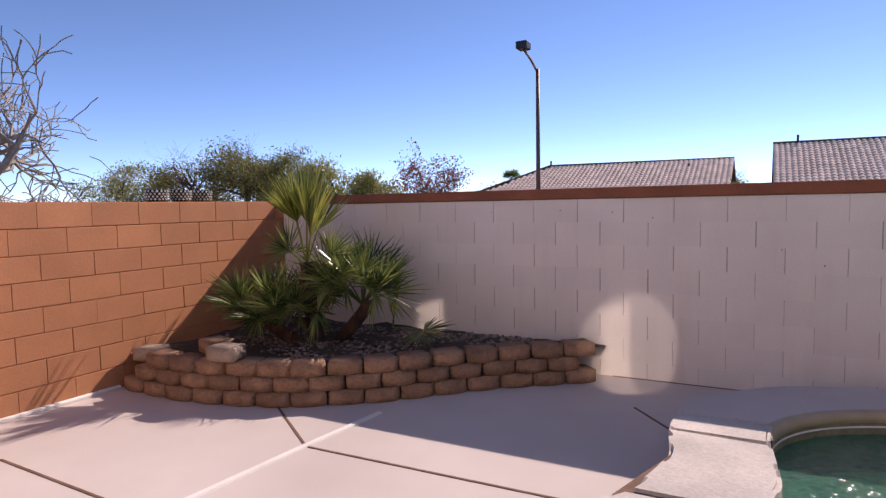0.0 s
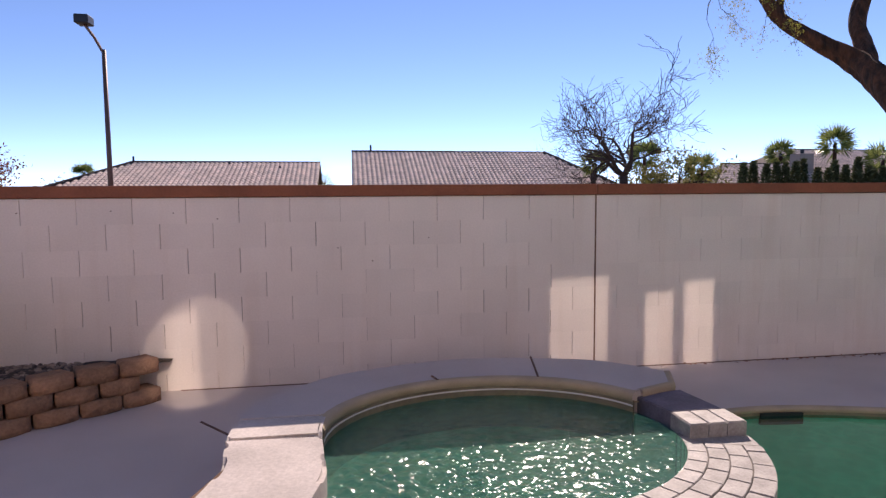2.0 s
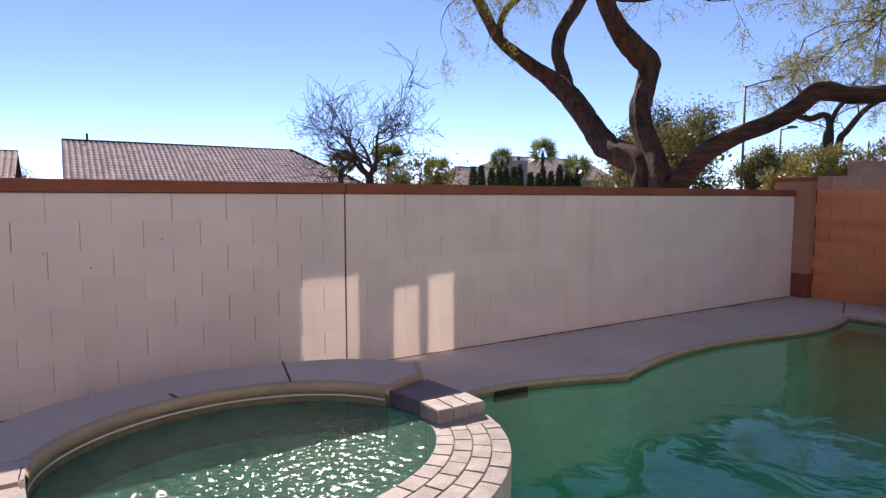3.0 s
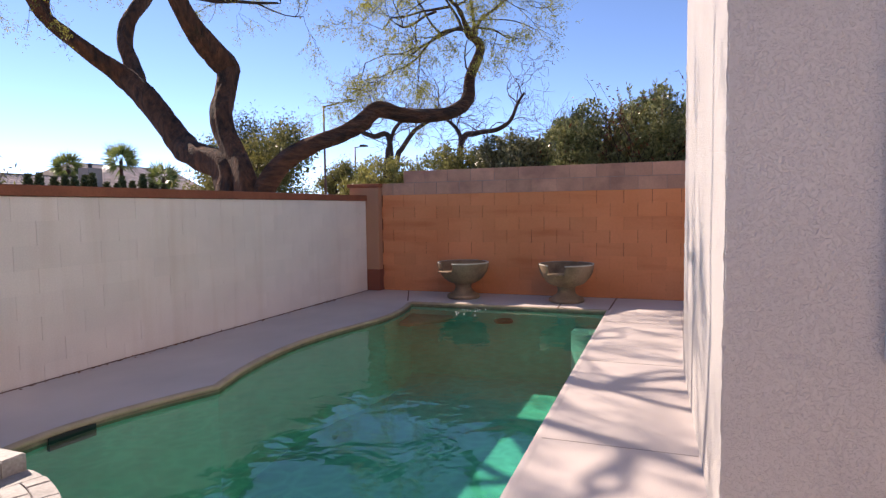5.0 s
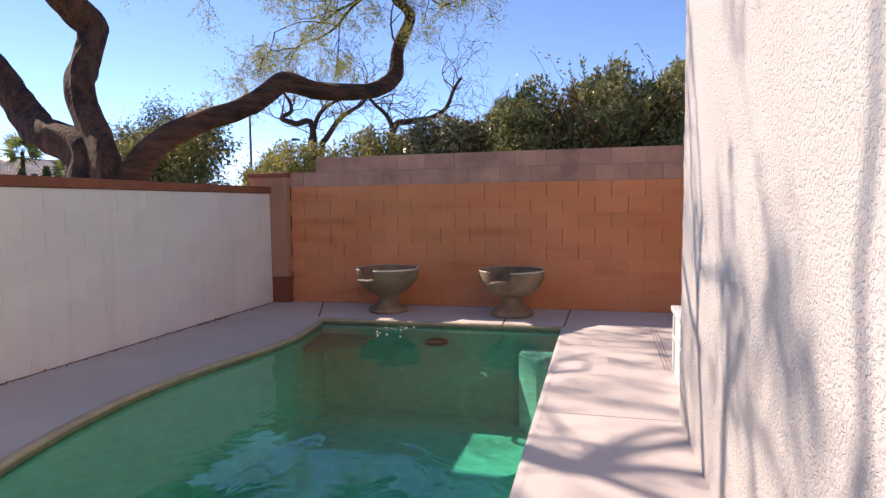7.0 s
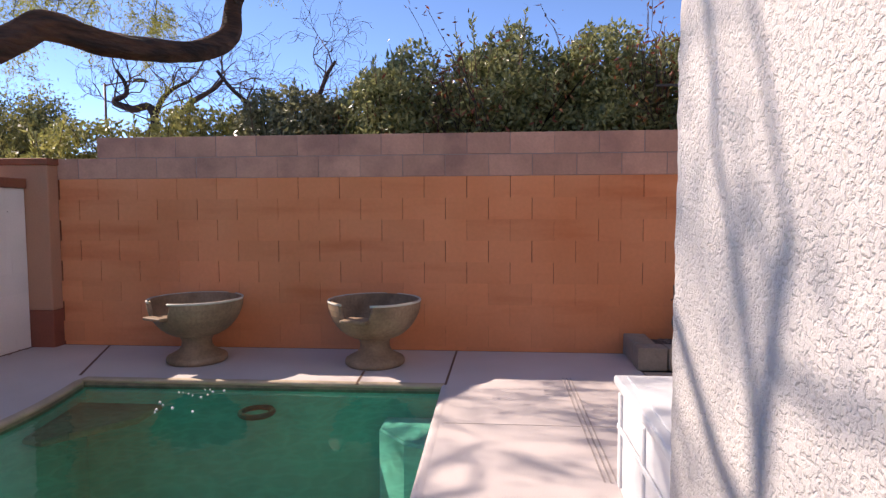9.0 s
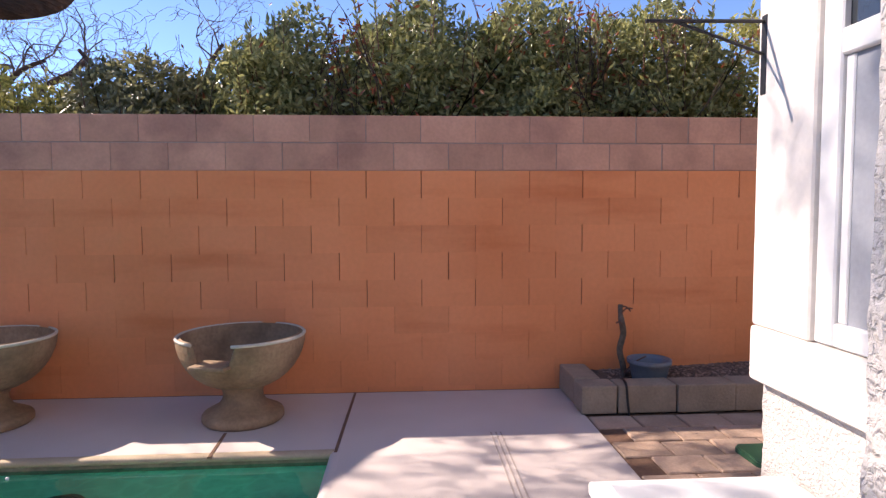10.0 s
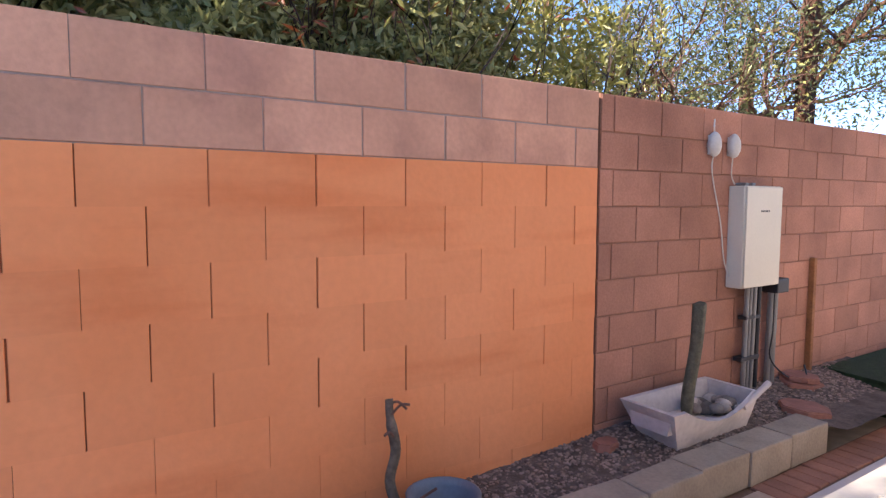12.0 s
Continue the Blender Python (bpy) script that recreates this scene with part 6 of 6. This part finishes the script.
for k in range(6):
    a = k * math.pi / 3 + 0.2
    add_tube(grille, [Vector((cx + r_ * math.cos(a), cy + r_ * math.sin(a), ATOP + 0.008 + 0.035 * (1 - (r_ / 0.31) ** 2))) for r_ in (0.03, 0.12, 0.2, 0.31)], 0.005, 5)
guard = part("fan_grille", grille, AC_CREAM, ac, "cream wire fan guard")
part("fan_hub", lathe([(0.065, ATOP - 0.05), (0.07, ATOP + 0.03), (0.05, ATOP + 0.045), (0.0, ATOP + 0.047)], 20), AC_CREAM, guard).matrix_world = pose(cx, cy, 0)
cage = rounded(AX0 + 0.005, AX1 - 0.005, AY0 + 0.005, AY1 - 0.005, 0.125, 6)
for k in range(13):
    z = 0.07 + k * (ATOP - 0.13) / 12
    part("cage_wire", tube([Vector((x, y, z)) for x, y in cage + cage[:1]], 0.0028, 4), AC_CREAM, ac)
n_up = 0
for (xa, ya), (xb, yb) in zip(cage, cage[1:] + cage[:1]):
    ln = math.hypot(xb - xa, yb - ya)
    for k in range(max(1, round(ln / 0.105))):
        t = k / max(1, round(ln / 0.105))
        if ln < 0.06 and n_up % 2:
            n_up += 1
            continue
        n_up += 1
        part("cage_bar", tube([(xa + (xb - xa) * t, ya + (yb - ya) * t, 0.06), (xa + (xb - xa) * t, ya + (yb - ya) * t, ATOP - 0.04)], 0.0035, 5), AC_CREAM, ac)
valve = empty("irrigation_valve_box", (8.86, -1.48, 0), "green plastic irrigation valve lid set in the pavers", "valve box")
part("lid", prism(rounded(8.72, 9.0, -1.60, -1.36, 0.05), 0.0, 0.035, 0.008), shader("green_plastic", (0.03, 0.13, 0.07), 0.5, vary=0.1), valve)

# dry leaves gathered along the foot of the white wall
lrng = np.random.default_rng(52)
lx = np.concatenate([lrng.uniform(3.2, 10.0, 150), lrng.normal(8.6, 0.35, 70), lrng.normal(5.6, 0.3, 40)])
ly = 5.07 - np.abs(lrng.normal(0, 0.025, len(lx)))
litter = part("leaf_litter", leaves("leaf_litter", np.stack([np.clip(lx, 3.2, 10.0), ly, np.full(len(lx), 0.006)], 1), 0.035, 0.014, LEAF_DRY, lrng, 0.0, np.tile((1.0, 0.0, 0.02), (len(lx), 1))), None)
tagged(litter, "dry brown leaf litter along the wall foot", "leaves", kind="stuff")

# ---------------------------------------------------------------- lamp posts
def lamp_post(at, h, arm, head, label, r=0.06):
    p = empty("street_lamp", at, label, "street lamp", "street lamps beyond the walls")
    x, y, z = at
    part("pole", tube([(x, y, z - 0.05), (x, y, z + h * 0.5), (x, y, z + h)], [r * 1.25, r, r * 0.85], 12), METAL_POST, p, smooth=True)
    ax, ay, az = arm
    arm_ob = part("arm", tube([(x, y, z + h - 0.1), (x + ax * 0.5, y + ay * 0.5, z + h + az * 0.5), (x + ax, y + ay, z + h + az)], r * 0.6, 8), METAL_POST, p)
    hx, hy, hz = head
    part("lamp_head", box((x + ax - hx, y + ay - hy, z + h + az - 0.02), (x + ax + hx, y + ay + hy, z + h + az + hz), 0.02, 1), DARK_METAL, arm_ob, "dark boxy lamp head")
    return p


lamp_post((-5.72, 17.0, -0.02), 5.5, (-0.42, -0.05, 0.62), (0.17, 0.2, 0.2), "tall brown steel lamp post with a boxy head", 0.062)
lamp_post((40.7, 24.7, -0.02), 9.3, (1.0, -1.7, 0.35), (0.3, 0.3, 0.12), "tall street lamp on a grey steel pole", 0.085)
lamp_post((66, 36, -0.02), 9.0, (0.8, -0.8, 0.1), (0.5, 0.3, 0.2), "tall street lamp on a grey steel pole", 0.11)

# ---------------------------------------------------------------- neighbouring houses


def tile_roof(x0, x1, y_ridge, y_eave, z_ridge, z_eave, hip_l, hip_r):
    """Barrel-tile roof slope: rounded tile columns, stepped courses."""
    g = Geo()
    cols = int((x1 - x0) / 0.32)
    rows = int(math.hypot(y_ridge - y_eave, z_ridge - z_eave) / 0.40)
    for r_ in range(rows):
        t0, t1 = r_ / rows, (r_ + 1) / rows
        for c in range(cols):
            xa, xb = x0 + (x1 - x0) * c / cols, x0 + (x1 - x0) * (c + 1) / cols
            xm = (xa + xb) / 2
            if hip_l and xm < x0 + hip_l * t1:
                continue
            if hip_r and xm > x1 - hip_r * t1:
                continue
            i = len(g.v)
            for t, dz in ((t0, 0.045), (t1, 0.0)):
                y, z = y_eave + (y_ridge - y_eave) * t, z_eave + (z_ridge - z_eave) * t
                for k in range(5):
                    u = k / 4
                    g.v.append(Vector((xa + (xb - xa) * u, y, z + dz + 0.09 * math.sin(math.pi * u))))
            g.f += [(i + k, i + k + 1, i + 6 + k, i + 5 + k) for k in range(4)]
            j = len(g.v)
            y, z = y_eave + (y_ridge - y_eave) * t0, z_eave + (z_ridge - z_eave) * t0
            g.v += [Vector((xa, y, z - 0.02)), Vector((xb, y, z - 0.02))]
            g.f.append((j, j + 1, i + 4, i + 3, i + 2, i + 1, i))
    return g.mesh("roof_tiles", ROOF_TILE)


def far_house(label, x0, x1, y, z_ridge, z_eave, depth, hip_l, hip_r, pipes=()):
    h = empty("house", ((x0 + x1) / 2, y, -0.02), label, "house", "neighbouring houses")
    part("wall", box((x0 + 0.4, y - depth + 0.5, -0.05), (x1 - 0.4, y + depth - 0.5, z_eave + 0.05)), FAR_WALL, h)
    if not hip_l or not hip_r:
        gx_ = x0 + 0.4 if not hip_l else x1 - 0.4
        b = bmesh.new()
        vs = [b.verts.new(p) for p in ((gx_, y - depth + 0.5, z_eave), (gx_, y + depth - 0.5, z_eave), (gx_, y, z_ridge - 0.15))]
        b.faces.new(vs)
        part("gable", b, FAR_WALL, h)
    part("roof", tile_roof(x0, x1, y, y - depth, z_ridge, z_eave, hip_l, hip_r), None, h)
    b = bmesh.new()
    b.faces.new([b.verts.new(p) for p in ((x0, y + depth, z_eave), (x1, y + depth, z_eave), (x1 - hip_r, y, z_ridge), (x0 + hip_l, y, z_ridge))])
    if hip_l:
        b.faces.new([b.verts.new(p) for p in ((x0, y - depth, z_eave), (x0, y + depth, z_eave), (x0 + hip_l, y, z_ridge))])
    if hip_r:
        b.faces.new([b.verts.new(p) for p in ((x1, y - depth, z_eave), (x1, y + depth, z_eave), (x1 - hip_r, y, z_ridge))])
    part("rear_roof", b, ROOF_EDGE, h)
    part("ridge", tube([(x0 + hip_l, y, z_ridge + 0.08), (x1 - hip_r, y, z_ridge + 0.03)], 0.09, 8), ROOF_EDGE, h)
    if hip_l:
        part("ridge", tube([(x0, y - depth, z_eave + 0.08), (x0 + hip_l, y, z_ridge + 0.08)], 0.1, 8), ROOF_EDGE, h)
    if hip_r:
        part("ridge", tube([(x1, y - depth, z_eave + 0.08), (x1 - hip_r, y, z_ridge + 0.08)], 0.1, 8), ROOF_EDGE, h)
    for px, f, ln in pipes:
        yy, zz = y - depth * f, z_ridge + (z_eave - z_ridge) * f
        part("vent_pipe", tube([(px, yy, zz - 0.1), (px, yy, zz + ln)], 0.07, 8), DARK_METAL, h)
    return h


far_house("single-storey house with a tan barrel-tile roof", -18.9, -1.63, 46, 4.42, 2.3, 5.2, 4.2, 0, ((-14.6, 0.02, 0.5), (-8.0, 0.1, 0.25), (-4.4, 0.25, 0.25)))
far_house("single-storey house with a tan barrel-tile roof", 0.68, 19.4, 46, 5.22, 2.3, 6.2, 0, 3.8, ((2.1, 0.02, 0.6),))
far_house("house with a tan tile roof beyond cypress trees", 27.5, 40.5, 47, 4.4, 2.2, 5.0, 4.0, 2.0, ())
far_house("beige house with a low gable and chimney", 39.0, 56.0, 55, 6.3, 3.6, 6.0, 4.0, 0.0, ())
chim = empty("chimney", (38.0, 45.5, 0), "stucco chimney with a metal cowl", "chimney")
part("stack", box((37.2, 45.0, -0.05), (38.5, 46.2, 5.2), 0.03, 1), FAR_WALL, chim)
part("cowl", tube([(37.85, 45.6, 5.2), (37.85, 45.6, 5.6)], 0.15, 8), DARK_METAL, chim)
crng = np.random.default_rng(31)
cyp = tree_thing("cypress", (30, 42, -0.02), "narrow dark green columnar cypress", "cypress", "row of cypresses")
n = 1500
zz = crng.uniform(0, 1, n)
aa = crng.uniform(0, 2 * np.pi, n)
rr = 0.36 * np.sin(np.pi * np.clip(zz * 0.85 + 0.15, 0, 1)) ** 0.6 * crng.uniform(0.6, 1, n) ** 0.5
part("foliage", leaves("foliage", np.stack([30 + rr * np.cos(aa), 42 + rr * np.sin(aa), 0.2 + zz * 3.9], 1), 0.3, 0.12, LEAF_PINE, crng, -1.2), None, cyp)
part("trunk", tube([(30, 42, -0.1), (30, 42, 2.5)], 0.07, 6), BARK_DARK, cyp)
for k in range(15):
    if k:
        copy_thing(cyp, pose(30 + k * 0.88 + crng.uniform(-0.1, 0.1), 42 + crng.uniform(-0.3, 0.3), -0.02) @ Matrix.Diagonal((1, 1, crng.uniform(0.85, 1.12), 1)))


def tall_palm(at, h, size, seed):
    q = np.random.default_rng(seed)
    t = tree_thing("fan_palm", at, "tall fan palm above the rooftops", "palm", "distant fan palms")
    part("trunk", tube([(at[0], at[1], at[2] - 0.05), (at[0] + 0.05, at[1], at[2] + h)], [0.2, 0.15], 8, 0.15), BARK, t)
    g = Geo()
    for k in range(46):
        a = 2.4 * k
        d = Vector((math.cos(a), math.sin(a), q.uniform(-1.1, 1.8)))
        frond(g, Vector((at[0] + 0.05, at[1], at[2] + h)), d, size * q.uniform(0.3, 0.5), size * 0.75, q, 9, 110, 85.0)
    part("fronds", g.mesh("fronds", LEAF_PALM), None, t)
    return t


for k, (x, y, h, sz) in enumerate([(43.0, 48, 6.3, 1.7), (37.7, 48, 5.4, 1.3), (44.0, 44, 4.6, 1.5), (24.0, 46, 4.9, 1.5), (17.2, 40, 4.1, 1.0), (-17.6, 45, 3.6, 0.8), (16.5, 26, 2.9, 0.8)]):
    tall_palm((x, y, -0.02), h, sz, 80 + k)
for k, (x, y, h, r_) in enumerate([(15.2, 25.5, 3.3, 1.7), (13.8, 26.5, 2.8, 1.2), (46.0, 42, 4.6, 2.2), (50.0, 41, 5.0, 2.4), (-1.0, 42, 3.2, 0.7), (-18.5, 47, 3.0, 2.0), (33, 26, 4.6, 2.4)]):
    leafy_tree((x, y, -0.02), h, r_, LEAF_OLIVE, "low olive-brown bush between the houses", 90 + k, 2600, 0.2)

# three patterned pots on the terracotta wall
CHECK = island_mat("black_white_pattern", (0.03, 0.03, 0.03), (0.5, 0.48, 0.45), 0.6)
for y in (3.52, 3.78, 4.03):
    pt = empty("patterned_pot", (-4.82, y, 1.614), "small pot with a black and white dotted pattern", "pot", "patterned pots on the wall")
    bd = part("body", lathe([(0.075, 0.0), (0.09, 0.02), (0.1, 0.11), (0.088, 0.112), (0.07, 0.03), (0.0, 0.03)], 24), DARK_METAL, pt)
    bd.matrix_world = pose(-4.82, y, 1.614)
    dots = bmesh.new()
    for r_ in range(4):
        for k in range(16):
            a = 2 * math.pi * (k + 0.5 * (r_ % 2)) / 16
            rad = 0.0885 + 0.003 * r_
            bmesh.ops.create_icosphere(dots, subdivisions=1, radius=0.0125, matrix=Matrix.Translation((-4.82 + rad * math.cos(a), y + rad * math.sin(a), 1.636 + 0.025 * r_)))
    part("dots", dots, BOWL_RIM, pt, "raised cream dots")

# ---------------------------------------------------------------- block faces, piece by piece
block_courses(wall_north, (-4.72, 5.106, 0), (1, 0, 0), (0, 1, 0), 7.318, 8, -0.06, WHITE_BLOCK, (0.006, 0.0), 0.006, flush=True)
block_courses(wall_north, (2.604, 5.106, 0), (1, 0, 0), (0, 1, 0), 7.50, 8, -0.06, WHITE_BLOCK, (0.0022, 0.0), 0.006, flush=True)
block_courses(wall_west, (-4.726, 5.10, 0), (0, -1, 0), (-1, 0, 0), 8.2, 8, -0.013, ORANGE_L, (0.008, 0.008), 0.005, shift=0.086, size=0.4285)
block_courses(wall_east, (10.254, 4.858, 0), (0, -1, 0), (1, 0, 0), 7.298, 9, 0.038 - C, ORANGE_R, (0.006, 0.0), 0.006, shift=0.185 + B / 2, flush=True, smooth_rows=4)
block_courses(wall_east_top, (10.254, 4.858, 0), (0, -1, 0), (1, 0, 0), 7.298, 2, 1.664, GREY_BLOCK, (0.009, 0.007), 0.003, shift=0.185, keep=lambda s, z: z < 1.86 or s > 0.45)
block_courses(wall_side, (10.268, -2.47, 0), (0, -1, 0), (1, 0, 0), 8.2, 10, 0.034, BROWN_BLOCK, (0.009, 0.008), 0.005, shift=0.1)
